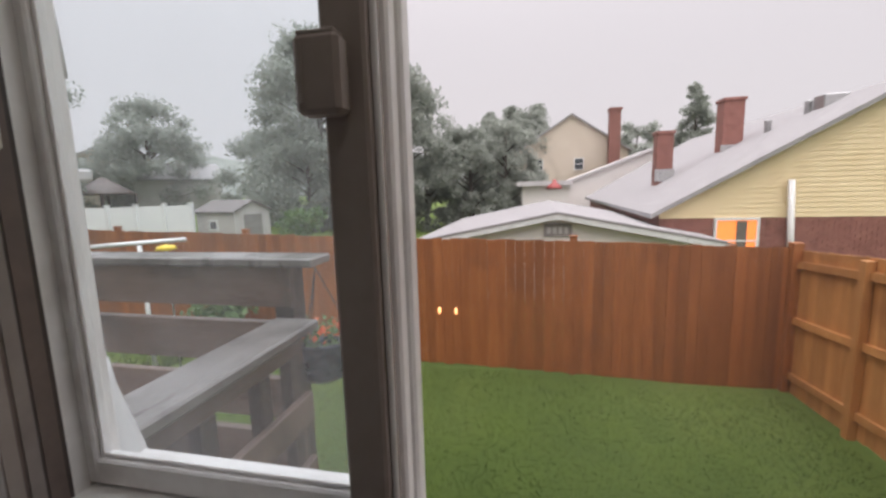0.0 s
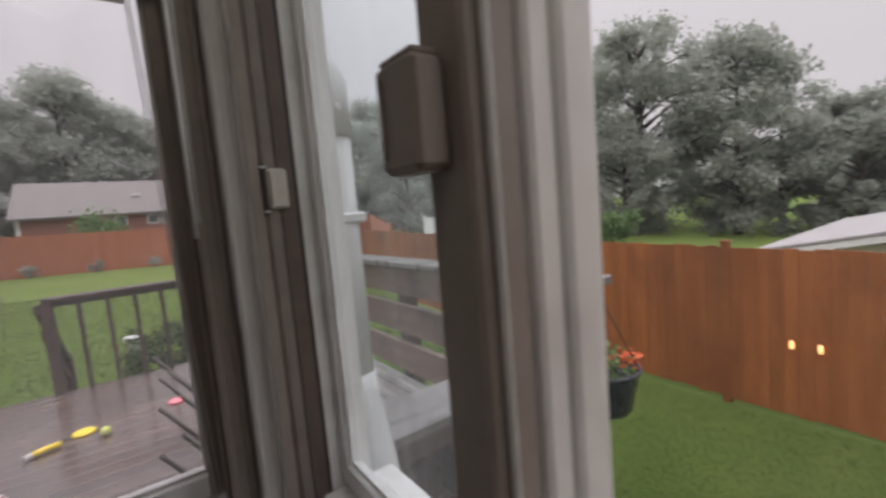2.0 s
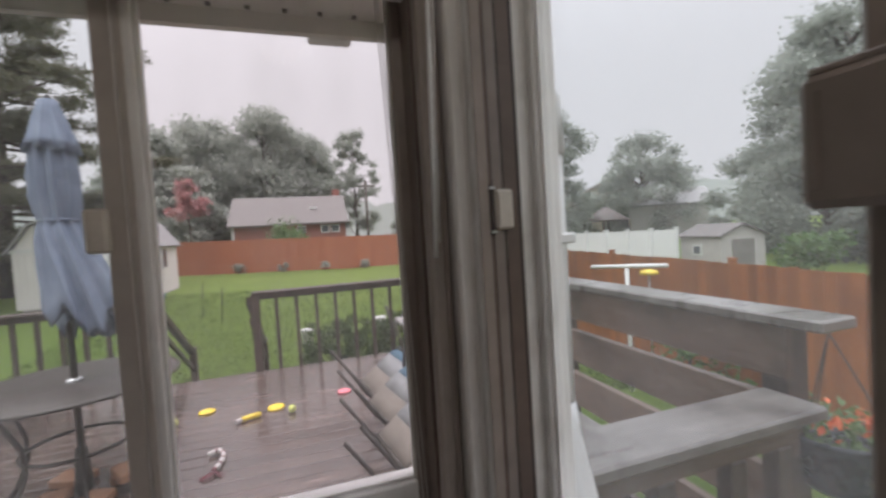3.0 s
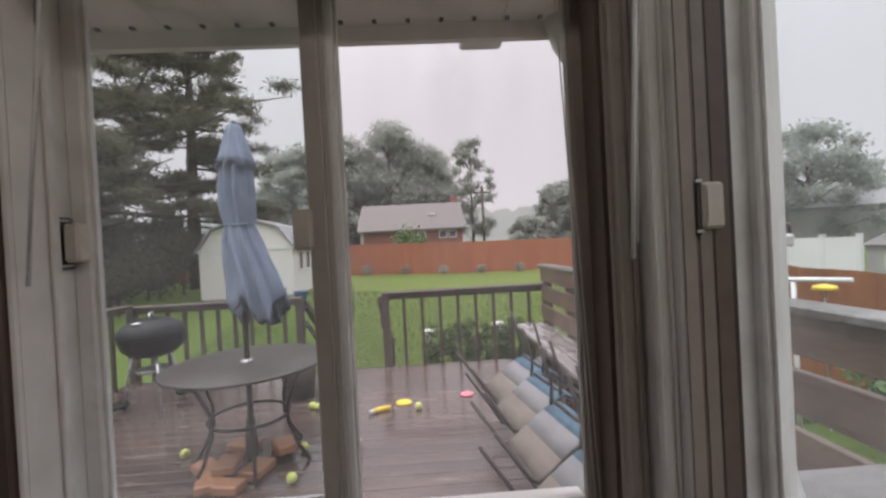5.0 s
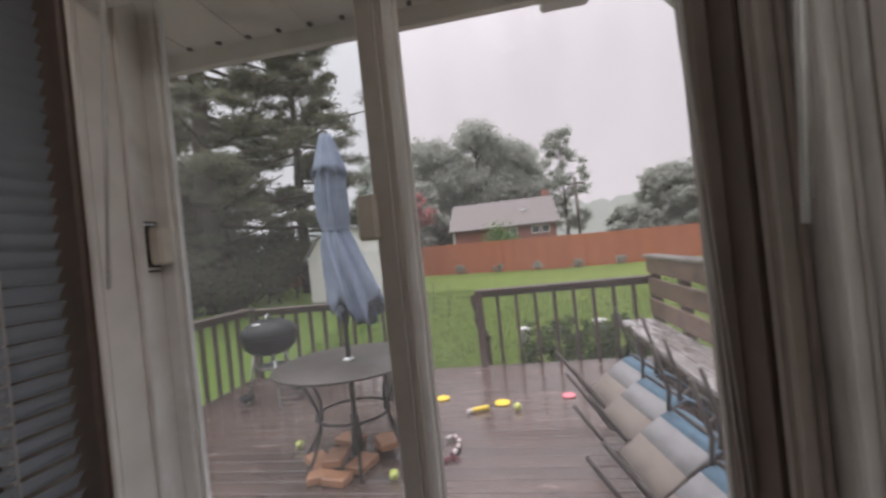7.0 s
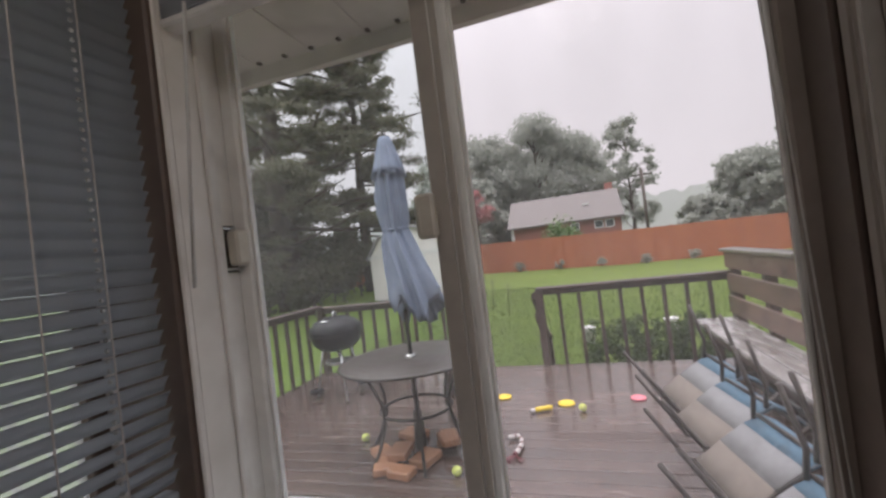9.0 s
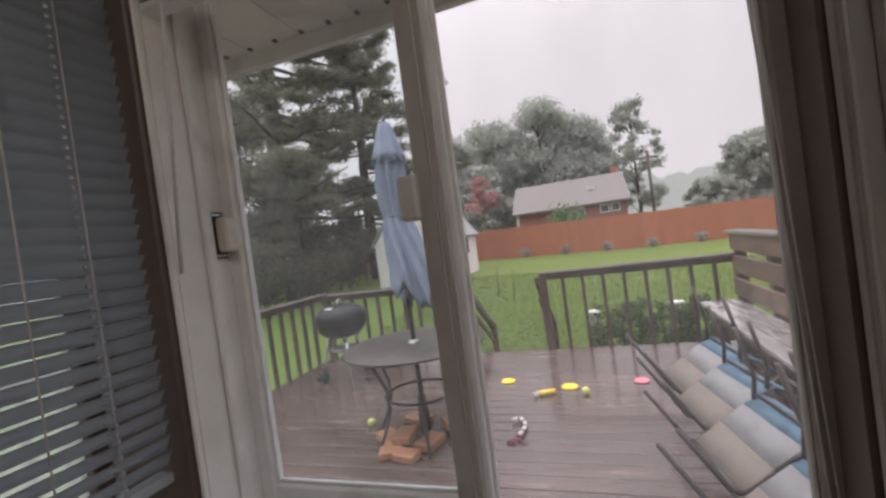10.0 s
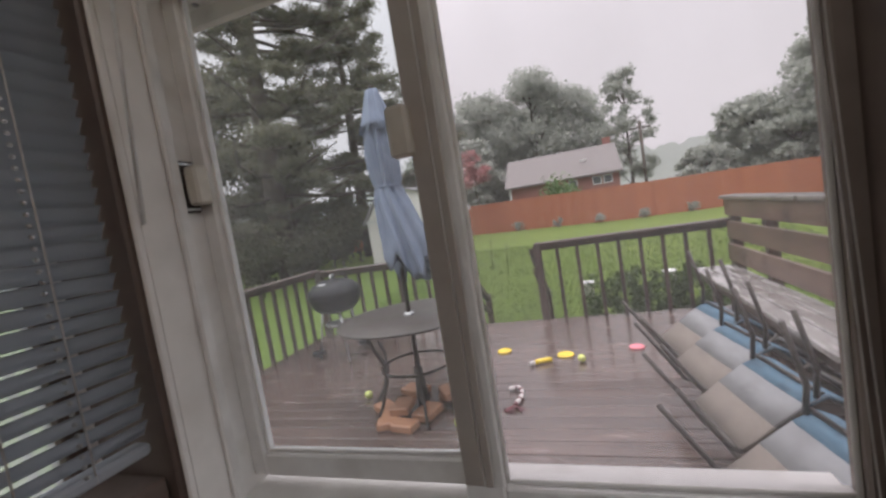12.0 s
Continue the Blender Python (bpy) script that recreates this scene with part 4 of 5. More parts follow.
# loose toys
for x, y in ((-3.14, -0.54), (-3.29, -1.475), (-3.33, -1.54), (-2.52, -2.26), (-2.06, -1.34), (-2.49, -1.38)):
    bm = bmesh.new()
    bmesh.ops.create_icosphere(bm, subdivisions=3, radius=0.033)
    for f in bm.faces:
        f.smooth = True
    b = thing("tennis_ball", "wet yellow-green tennis ball on the deck boards", "ball", (x, y, 0.033), group="tennis balls")
    part("felt", bm, TENNIS, b)
    part("seam", tubes(0.0018, [(0.0335 * math.cos(a) * math.cos(0.6 * math.sin(2 * a)), 0.0335 * math.sin(a) * math.cos(0.6 * math.sin(2 * a)), 0.0335 * math.sin(0.6 * math.sin(2 * a))) for a in [2 * math.pi * i / 24 for i in range(25)]], seg=4), ROPE_W, b)


def disc(name, x, y, r, m, label):
    bm = bmesh.new()
    lathe(bm, [(r * 0.55, 0.012), (r * 0.8, 0.018), (r * 0.97, 0.012), (r, 0.0), (r * 0.95, 0.003), (r * 0.75, 0.008), (r * 0.5, 0.004)], 28, (x, y, 0.002))
    return solo(name, bm, m, label, "toy", "flying discs")


disc("flying_disc", -3.31, -0.68, 0.075, YELLOW, "yellow plastic flying disc lying on the deck")
disc("flying_disc", -3.49, -1.267, 0.07, YELLOW, "yellow plastic flying disc near the stairs")
disc("flying_disc", -3.42, -0.075, 0.065, PINK, "pink rubber flying disc lying on the deck")


def make_bone():
    t = thing("chew_toy", "yellow and white chew toy lying on the deck", "toy", (-3.14, -0.87, 0), 25)
    bm = bmesh.new()
    tube(bm, [(0, -0.07, 0.022), (0, -0.03, 0.026), (0, 0.03, 0.026), (0, 0.08, 0.022)], 0.022, 10)
    part("body", bm, YELLOW, t)
    part("knot", tubes(0.02, [(0.01, -0.12, 0.022), (0, -0.09, 0.024), (0, -0.07, 0.022)]), ROPE_W, t)


make_bone()


def make_rope_toy():
    t = thing("rope_toy", "frayed white and maroon rope toy on the deck", "toy", (-2.42, -0.98, 0))
    pts = [(-0.16, -0.10, 0.02), (-0.19, -0.04, 0.025), (-0.13, 0.0, 0.022), (-0.05, 0.01, 0.022), (0.03, 0.0, 0.022), (0.10, -0.02, 0.02)]
    for i, (a, b) in enumerate(zip(pts, pts[1:])):
        for j in range(3):
            p, q = Vector(a).lerp(Vector(b), j / 3), Vector(a).lerp(Vector(b), (j + 1) / 3)
            part("strand", tubes(0.017, [p, p.lerp(q, 0.5) + Vector((0, 0, 0.004)), q], seg=7), ROPE_R if (i * 3 + j) % 3 == 2 else ROPE_W, t)
    bm = bmesh.new()
    rng = random.Random(4)
    for k in range(14):
        a = rng.uniform(-1.2, 1.2)
        tube(bm, [(0.10, -0.02, 0.02), (0.10 + 0.05 * math.cos(a), -0.02 + 0.05 * math.sin(a), 0.015), (0.10 + 0.09 * math.cos(a), -0.02 + 0.09 * math.sin(a), 0.006)], 0.004, 4)
    part("tassel", bm, ROPE_R, t)


make_rope_toy()

# pavers heaped round the table's foot
for x, y, z, a, s in ((-2.10, -1.88, 0.03, 20, 1), (-2.22, -1.62, 0.03, -15, 1), (-2.28, -1.98, 0.03, 50, 0.9), (-2.55, -1.55, 0.03, 10, 1), (-2.42, -1.50, 0.085, 35, 0.9),
                      (-2.20, -1.80, 0.085, 5, 0.95), (-2.60, -1.86, 0.03, 70, 1), (-2.02, -1.72, 0.03, 80, 0.8)):
    bm = box(bmesh.new(), -0.11 * s, 0.11 * s, -0.075 * s, 0.075 * s, -0.028, 0.028, 0.008)
    bmesh.ops.transform(bm, matrix=pose(x, y, z, 0, 0, a), verts=bm.verts)
    solo("paver", bm, PAVER, "broken terracotta paver heaped round the table foot", "paver", "pavers")


def make_planter():
    t = thing("hanging_planter", "dark blue hanging planter with orange flowers", "planter", (-0.14, 1.21, 0.60))
    part("pot", lathe(bmesh.new(), [(0.085, 0.0), (0.10, 0.02), (0.125, 0.15), (0.135, 0.165), (0.138, 0.18), (0.125, 0.178), (0.115, 0.15)], 28), POT, t)
    part("soil", lathe(bmesh.new(), [(0.0001, 0.15), (0.118, 0.148)], 20), SOIL, t)
    part("hanger", tubes(0.003, *[[(0.13 * math.cos(a), 0.13 * math.sin(a), 0.175), (0.02, -0.06, 0.50)] for a in (0.4, 2.5, 4.6)], [(0.02, -0.06, 0.50), (0.02, -0.10, 0.535), (0.0, -0.14, 0.52)], seg=5), METAL_DARK, t)
    rng = random.Random(8)
    bm, bf = bmesh.new(), bmesh.new()
    for k in range(260):
        a, r, h = rng.uniform(0, 6.28), 0.13 * math.sqrt(rng.random()), rng.uniform(0.16, 0.245)
        tgt = bf if (h > 0.185 and (k % 6 == 0 or math.cos(a - 0.6) > 0.8)) else bm
        s = 0.019 if tgt is bf else 0.018
        m = Matrix.Translation((r * math.cos(a), r * math.sin(a), h)) @ Euler((rng.uniform(-1, 1), rng.uniform(-1, 1), a)).to_matrix().to_4x4()
        tgt.faces.new([tgt.verts.new(m @ Vector(c)) for c in ((-s, 0, 0), (0, -s * 0.6, 0.004), (s, 0, 0), (0, s * 0.6, 0.004))])
    part("foliage", bm, LEAF_BRIGHT, t)
    part("flowers", bf, FLOWER, t, "orange-red flowers")


make_planter()


def make_bin():
    t = thing("round_bin", "dark bin with a pale lid standing by the stairs", "bin", (-3.70, -1.76, 0))
    part("body", lathe(bmesh.new(), [(0.15, 0.0), (0.18, 0.40), (0.17, 0.40)], 20), RAILWOOD, t)
    part("lid", lathe(bmesh.new(), [(0.19, 0.40), (0.19, 0.43), (0.10, 0.455), (0.0001, 0.46)], 20), STEEL, t)


make_bin()
# ---- fences ----
def fence_top(x):
    return step([(-24, 1.44), (-9, 0.87), (-5.8, 0.78), (-1.4, 0.66), (1.3, 0.60), (4.1, 0.50)], x)


fence = thing("fence_north", "red cedar privacy fence along the side lawn", "fence", (0, 5.86, 0), kind="structure")
picket = mesh_of("picket", prism(bmesh.new(), [(-0.068, 0), (0.068, 0), (0.068, 2.0), (-0.068, 2.0)], -0.009, 0.009), CEDAR)
rng = random.Random(2)
pieces("picket", picket, [(4.0 - 0.1385 * i, rng.uniform(-0.003, 0.003), fence_top(4.0 - 0.1385 * i) - 2.0 + rng.uniform(-0.012, 0.012), rng.uniform(-0.6, 0.6)) for i in range(118)], fence)
bm = bmesh.new()
def fence_line(u):
    """The run of the side fence: straight, then swinging outwards to the back corner."""
    return max(0.0, (-9.3 - u) * 0.442)


x = 4.0 - 0.1385 * 118
while x > -23.2:
    z = fence_top(x)
    box(bm, x - 0.068, x + 0.068, fence_line(x) - 0.009, fence_line(x) + 0.009, z - 2.0, z + rng.uniform(-0.01, 0.01))
    x -= 0.1385
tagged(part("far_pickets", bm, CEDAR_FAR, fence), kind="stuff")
part("corner_post", boxes((3.99, 4.115, -0.09, 0.05, -1.7, 0.58), bevel=0.005), CEDAR, fence)
for px in (1.30, -1.40, -4.1, -6.8, -9.5, -12.2, -14.9, -17.6, -20.3, -23.0):
    z = fence_top(px)
    py = fence_line(px)
    part("post", boxes((px - 0.048, px + 0.048, py + 0.012, py + 0.10, z - 2.2, z + 0.055), (px - 0.058, px + 0.058, py + 0.002, py + 0.11, z + 0.055, z + 0.075), bevel=0.004), CEDAR, fence)
for dz in (-0.25, -1.0, -1.75):
    bm = bmesh.new()
    prism(bm, [(4.0, fence_top(4.0) + dz), (-1.4, fence_top(-1.4) + dz), (-9.2, fence_top(-9.2) + dz),
               (-9.2, fence_top(-9.2) + dz - 0.08), (-1.4, fence_top(-1.4) + dz - 0.08), (4.0, fence_top(4.0) + dz - 0.08)], 0.012, 0.048)
    part("rail", bm, CEDAR, fence)

for lx in (-0.70, -0.44):
    fl = thing("fence_light", "small lit warm lamp on the side fence", "lamp", (lx, 5.845, -0.48), group="fence lights")
    part("bracket", boxes((-0.022, 0.022, -0.012, 0.003, 0.045, 0.06), (-0.016, 0.016, -0.004, 0.003, -0.05, 0.045), bevel=0.001), BRACKET, fl)
    part("lens", lathe(bmesh.new(), [(0.016, -0.05), (0.021, -0.03), (0.021, 0.03), (0.016, 0.044)], 12, (0, -0.026, 0)), FENCE_GLOW, fl, "glowing warm lens")

fe = thing("fence_east", "golden cedar privacy fence with outer rails", "fence", (4.08, 0, 0), kind="structure")
picket2 = mesh_of("picket", prism(bmesh.new(), [(-0.068, 0), (0.068, 0), (0.068, 1.95), (-0.068, 1.95)], -0.009, 0.009, "y"), CEDAR_NEW)
pieces("picket", picket2, [(0.02, 5.76 - 0.1385 * i, -1.47 + 0.012 * i + rng.uniform(-0.01, 0.01), 90) for i in range(40)], fe)
for dz in (0.22, 0.98, 1.72):
    bm = bmesh.new()
    prism(bm, [(5.8, -1.47 + dz), (0.3, -1.0 + dz), (0.3, -0.91 + dz), (5.8, -1.38 + dz)], -0.036, 0.008, "x")
    part("rail", bm, CEDAR_NEW, fe)
for y in (4.6, 2.2):
    part("post", boxes((-0.08, 0.008, y - 0.048, y + 0.048, -1.6, 0.56 + (4.6 - y) * 0.09), bevel=0.004), CEDAR_NEW, fe)

fb = thing("fence_west", "red cedar fence across the back of the yard", "fence", (-23.2, 0, 0), kind="structure")
bm = bmesh.new()
for i in range(275):
    y = 12.0 - 0.1385 * i
    z = step([(-26, 1.95), (-6, 1.79), (3, 1.58), (12, 1.42)], y) + rng.uniform(-0.012, 0.012)
    box(bm, -0.01, 0.01, y - 0.068, y + 0.068, z - 1.95, z)
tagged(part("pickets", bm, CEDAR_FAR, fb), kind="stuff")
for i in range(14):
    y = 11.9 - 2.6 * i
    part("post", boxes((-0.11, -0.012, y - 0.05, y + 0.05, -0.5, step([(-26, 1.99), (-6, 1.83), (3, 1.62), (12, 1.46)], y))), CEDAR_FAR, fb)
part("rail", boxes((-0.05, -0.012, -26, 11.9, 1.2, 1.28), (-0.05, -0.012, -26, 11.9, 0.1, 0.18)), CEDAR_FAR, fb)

wf = thing("vinyl_fence", "white vinyl panel fence in the next yard", "fence", (0, 0, 0))
A, B = Vector((-17.2, 12.0)), Vector((-12.6, 13.9))
n = 5
for i in range(n):
    p, q = A.lerp(B, i / n), A.lerp(B, (i + 1) / n)
    bm = box(bmesh.new(), 0.05, (q - p).length - 0.05, -0.02, 0.02, -0.9, 1.02)
    ob = part("panel", bm, PVC, wf)
    ob.matrix_basis = pose(p.x, p.y, 0, 0, 0, math.degrees(math.atan2((q - p).y, (q - p).x)))
for i in range(n + 1):
    p = A.lerp(B, i / n)
    part("post", boxes((p.x - 0.065, p.x + 0.065, p.y - 0.065, p.y + 0.065, -1.0, 1.08), (p.x - 0.08, p.x + 0.08, p.y - 0.08, p.y + 0.08, 1.08, 1.12), bevel=0.005), PVC, wf)


# ---- sheds and houses ----
def lap_siding(bm, x0, x1, y, z0, z1, step_z, edge=None, lip=0.016):
    """Boards of lapped siding facing -y; edge(z) gives the span where the gable narrows."""
    z = z0
    while z < z1 - 0.01:
        zz = min(z + step_z, z1)
        a0, a1 = edge(z) if edge else (x0, x1)
        b0, b1 = edge(zz) if edge else (x0, x1)
        v = [bm.verts.new(p) for p in ((a0, y - lip, z), (a1, y - lip, z), (b1, y - 0.003, zz), (b0, y - 0.003, zz), (a0, y, z), (a1, y, z))]
        bm.faces.new(v[:4]), bm.faces.new((v[4], v[5], v[1], v[0]))
        z = zz
    return bm


def window_in(parent, x0, x1, z0, z1, y, pane=WINDOW_DARK, label="", bar=True):
    w = part("window", boxes((x0 - 0.06, x0, y - 0.05, y + 0.02, z0 - 0.06, z1 + 0.06), (x1, x1 + 0.06, y - 0.05, y + 0.02, z0 - 0.06, z1 + 0.06),
                             (x0, x1, y - 0.05, y + 0.02, z1, z1 + 0.06), (x0, x1, y - 0.06, y + 0.02, z0 - 0.06, z0)), PVC, parent, label)
    part("pane", boxes((x0, x1, y - 0.02, y - 0.01, z0, z1)), pane, w)
    if bar:
        part("glazing_bar", boxes((x0, x1, y - 0.04, y - 0.021, (z0 + z1) / 2 - 0.02, (z0 + z1) / 2 + 0.02)), PVC, w)
    return w


def gable_roof(x0, xm, x1, ze, zr, y0, y1, over=0.25, thick=0.12):
    bm = bmesh.new()
    k = (zr - ze) / (xm - x0)
    k2 = (zr - ze) / (x1 - xm)
    prism(bm, [(x0 - over, ze - over * k), (xm, zr), (x1 + over, ze - over * k2), (x1 + over, ze - over * k2 + thick), (xm, zr + thick), (x0 - over, ze - over * k + thick)], y0 - over, y1 + over)
    return bm


def gable_house(name, label, x0, xm, x1, ze, zr, zb, y0, y1, siding, roof, lap=0.13, brick_to=None):
    t = thing(name, label, "house", (0, 0, 0))
    bm = bmesh.new()
    prism(bm, [(x0, zb), (x1, zb), (x1, ze), (xm, zr), (x0, ze)], y0 + 0.02, y1)
    part("wall", bm, BRICK if brick_to is not None else siding, t)

    def edge(z):
        if z <= ze:
            return x0, x1
        f = (z - ze) / (zr - ze)
        return x0 + (xm - x0) * f, x1 + (xm - x1) * f
    part("siding", lap_siding(bmesh.new(), x0, x1, y0 + 0.018, brick_to if brick_to is not None else zb, zr - 0.02, lap, edge), siding, t)
    part("roof", gable_roof(x0, xm, x1, ze, zr, y0, y1), roof, t)
    return t


garage = gable_house("garage", "white-sided garage with a wet low gable roof", -2.1, 1.25, 4.6, 0.0, 0.66, -1.6, 10.1, 17.5, SIDING, SHINGLE)
for a in (-1, 1):
    bm = bmesh.new()
    prism(bm, [(1.25, 0.60), (1.25, 0.72), (1.25 + a * 3.7, -0.01), (1.25 + a * 3.7, -0.13)], 9.80, 9.845)
    part("rake_board", bm, GUTTER, garage)
    bm = bmesh.new()
    prism(bm, [(1.25, 0.722), (1.25, 0.752), (1.25 + a * 3.72, 0.024), (1.25 + a * 3.72, -0.006)], 9.79, 9.845)
    part("drip_edge", bm, DOOR_GREY, garage, "dark metal drip edge")
sign = part("sign", boxes((0.95, 1.60, 10.05, 10.075, 0.17, 0.47), bevel=0.005), SIGN, garage, "small grey sign with unreadable marks")
for i in range(4):
    part("mark", boxes((1.02 + 0.135 * i, 1.11 + 0.135 * i, 10.042, 10.05, 0.24, 0.40)), ROOF_LIGHT, sign)

brick_house = gable_house("brick_house", "brick house with a cream siding gable and a wet grey roof", 3.85, 9.1, 14.4, 0.62, 3.55, -1.6, 11.4, 26.0, YELLOW_SIDING, SHINGLE, 0.12, 0.46)
bm = bmesh.new()
for row in range(25):
    z = -1.5 + 0.0775 * row
    if z + 0.065 > 0.44:
        continue
    off = 0.11 if row % 2 else 0.0
    for i in range(34):
        xb = 3.86 + off + 0.22 * i
        if xb + 0.205 < 11.3 and not (5.02 < xb < 6.25 and -0.75 < z):
            box(bm, xb, xb + 0.205, 11.40, 11.425, z, z + 0.066)
tagged(part("bricks", bm, BRICK, brick_house), kind="stuff")
lit = window_in(brick_house, 5.18, 6.06, -0.62, 0.40, 11.39, LIT, "window lit orange from inside")
part("curtain", boxes((5.62, 5.85, 11.352, 11.362, -0.60, 0.38)), TAN, lit)
part("white_pipe", tubes(0.07, [(6.85, 11.30, -1.5), (6.68, 11.28, 1.36)], seg=10), PIPE, brick_house, "leaning white pipe")
for xc, yc, z0, z1, w in ((6.95, 15.6, 1.9, 4.0, 0.30), (5.05, 15.9, 1.2, 3.1, 0.26)):
    c = part("chimney", boxes((xc - w, xc + w, yc - w, yc + w, z0, z1), (xc - w - 0.04, xc + w + 0.04, yc - w - 0.04, yc + w + 0.04, z1 - 0.10, z1), bevel=0.01), BRICK, brick_house)
    part("flashing", boxes((xc - w - 0.05, xc + w + 0.05, yc - w - 0.05, yc - w - 0.01, z0 + 0.2, z0 + 0.62)), STEEL, c)
for xc, yc in ((7.55, 14.5), (8.3, 14.0), (5.3, 18.0)):
    zc = 0.62 + (xc - 3.85) * 0.558
    part("roof_vent", lathe(bmesh.new(), [(0.09, -0.1), (0.09, 0.30), (0.12, 0.32), (0.0001, 0.36)], 12, (xc, yc, zc + 0.1)), STEEL, brick_house)
part("ridge_vent", boxes((8.35, 8.95, 13.4, 13.9, 3.2, 3.62), bevel=0.02), STEEL, brick_house)
part("red_cupola", lathe(bmesh.new(), [(0.42, 0.60), (0.42, 0.72), (0.12, 0.98), (0.10, 1.1), (0.0001, 1.15)], 4, (1.72, 24.0, 0.55)), RED_METAL, brick_house)

far_house = gable_house("far_house", "pale beige house with a steep gable", -0.9, 3.34, 7.4, 3.85, 6.55, -1.0, 34.0, 44.0, BEIGE_SIDING, SHINGLE, 0.22)
for xc in (0.9, 3.9):
    window_in(far_house, xc - 0.3, xc + 0.3, 2.5, 3.3, 33.98)
part("chimney", boxes((5.9, 6.65, 32.9, 33.7, -0.5, 6.75), (5.82, 6.73, 32.82, 33.78, 6.55, 6.70)), BRICK, far_house)

low_house = gable_house("low_house", "low white-roofed house behind the garage", 1.0, 7.6, 12.0, 0.9, 3.3, -1.2, 27.0, 31.0, SIDING, ROOF_LIGHT, 0.2)
part("porch_roof", boxes((-0.4, 2.8, 25.8, 27.2, 1.35, 1.62)), ROOF_LIGHT, low_house)
part("porch_wall", boxes((-0.1, 2.7, 26.2, 27.1, -1.2, 1.34)), SIDING, low_house)
window_in(low_house, 7.4, 8.0, 1.9, 2.5, 26.98)


def make_white_shed():
    """A gambrel shed, its gable towards the house."""
    t = thing("garden_shed", "white gambrel garden shed with two doors", "shed", (-14.6, -6.70, -0.12), 90)
    w, e, k, kz, pz, L = 1.63, 1.80, 1.15, 2.5, 2.86, 3.4
    # local: gable faces -y, the house side
    outline = [(-w, 0.1), (w, 0.1), (w, e), (k, kz), (0, pz), (-k, kz), (-w, e)]
    part("wall", prism(bmesh.new(), outline, 0.02, L), SIDING, t)
    bm = bmesh.new()
    for i in range(21):
        box(bm, -w + 0.155 * i, -w + 0.155 * i + 0.147, -0.005, 0.018, 0.1, e + 0.02)
    part("cladding", bm, SIDING, t)
    bm = bmesh.new()
    for a in (-1, 1):
        prism(bm, [(a * (w + 0.12), e - 0.1), (a * k, kz + 0.03), (0, pz + 0.03), (0, pz + 0.09), (a * (k + 0.03), kz + 0.09), (a * (w + 0.16), e - 0.06)], -0.12, L + 0.1)
    part("roof", bm, SHINGLE, t)
    part("gable_trim", boxes((-w - 0.05, w + 0.05, -0.03, 0.0, e - 0.05, e + 0.05)), PVC, t)
    for x in (-0.72, 0.02):
        d = part("door", boxes((x, x + 0.70, -0.03, -0.006, 0.15, 1.84), bevel=0.006), SIDING, t)
        part("frame", boxes((x, x + 0.07, -0.045, -0.031, 0.15, 1.84), (x + 0.63, x + 0.70, -0.045, -0.031, 0.15, 1.84), (x + 0.07, x + 0.63, -0.045, -0.031, 1.76, 1.84), (x + 0.07, x + 0.63, -0.045, -0.031, 0.15, 0.23)), PVC, d)
        part("vent", boxes((x + 0.2, x + 0.5, -0.04, -0.031, 1.2, 1.6)), SHED_GREY, d)
    for y in (0.55, 1.5):
        wd = part("window", boxes((w, w + 0.05, y, y + 0.5, 0.95, 1.7)), PVC, t)
        part("pane", boxes((w + 0.05, w + 0.056, y + 0.06, y + 0.23, 1.01, 1.64), (w + 0.05, w + 0.056, y + 0.27, y + 0.44, 1.01, 1.64)), WINDOW_DARK, wd)
    part("skirt", boxes((-w + 0.1, w - 0.1, 0.05, L - 0.05, -0.4, 0.1)), SHED_GREY, t)
    b = thing("blue_barrow", "blue plastic tub leaning on the shed", "tub", (-14.2, -4.75, -0.28))
    part("tub", lathe(bmesh.new(), [(0.16, 0.0), (0.24, 0.40), (0.26, 0.42), (0.23, 0.41)], 16), BLUE_PLASTIC, b)


make_white_shed()


def make_grey_shed():
    t = thing("resin_shed", "small grey resin shed with a dark door", "shed", (-11.6, 15.0, -1.02), -14)
    w, e, p, L = 1.15, 1.75, 2.1, 1.7
    part("wall", prism(bmesh.new(), [(-L / 2, 0), (L / 2, 0), (L / 2, e), (0, p), (-L / 2, e)], -w, w, "x"), SHED_GREY, t)
    bm = bmesh.new()
    prism(bm, [(-L / 2 - 0.1, e - 0.06), (0, p + 0.02), (L / 2 + 0.1, e - 0.06), (L / 2 + 0.1, e), (0, p + 0.09), (-L / 2 - 0.1, e)], -w - 0.1, w + 0.1, "x")
    part("roof", bm, ROOF_DARK, t)
    part("door", boxes((w, w + 0.03, -0.42, 0.42, 0.05, 1.6)), DOOR_GREY, t, "dark grey door")
    wd = part("window", boxes((-0.35, 0.15, -L / 2 - 0.03, -L / 2, 1.0, 1.4)), PVC, t)
    part("pane", boxes((-0.29, 0.09, -L / 2 - 0.035, -L / 2 - 0.03, 1.05, 1.35)), WINDOW_DARK, wd)


make_grey_shed()


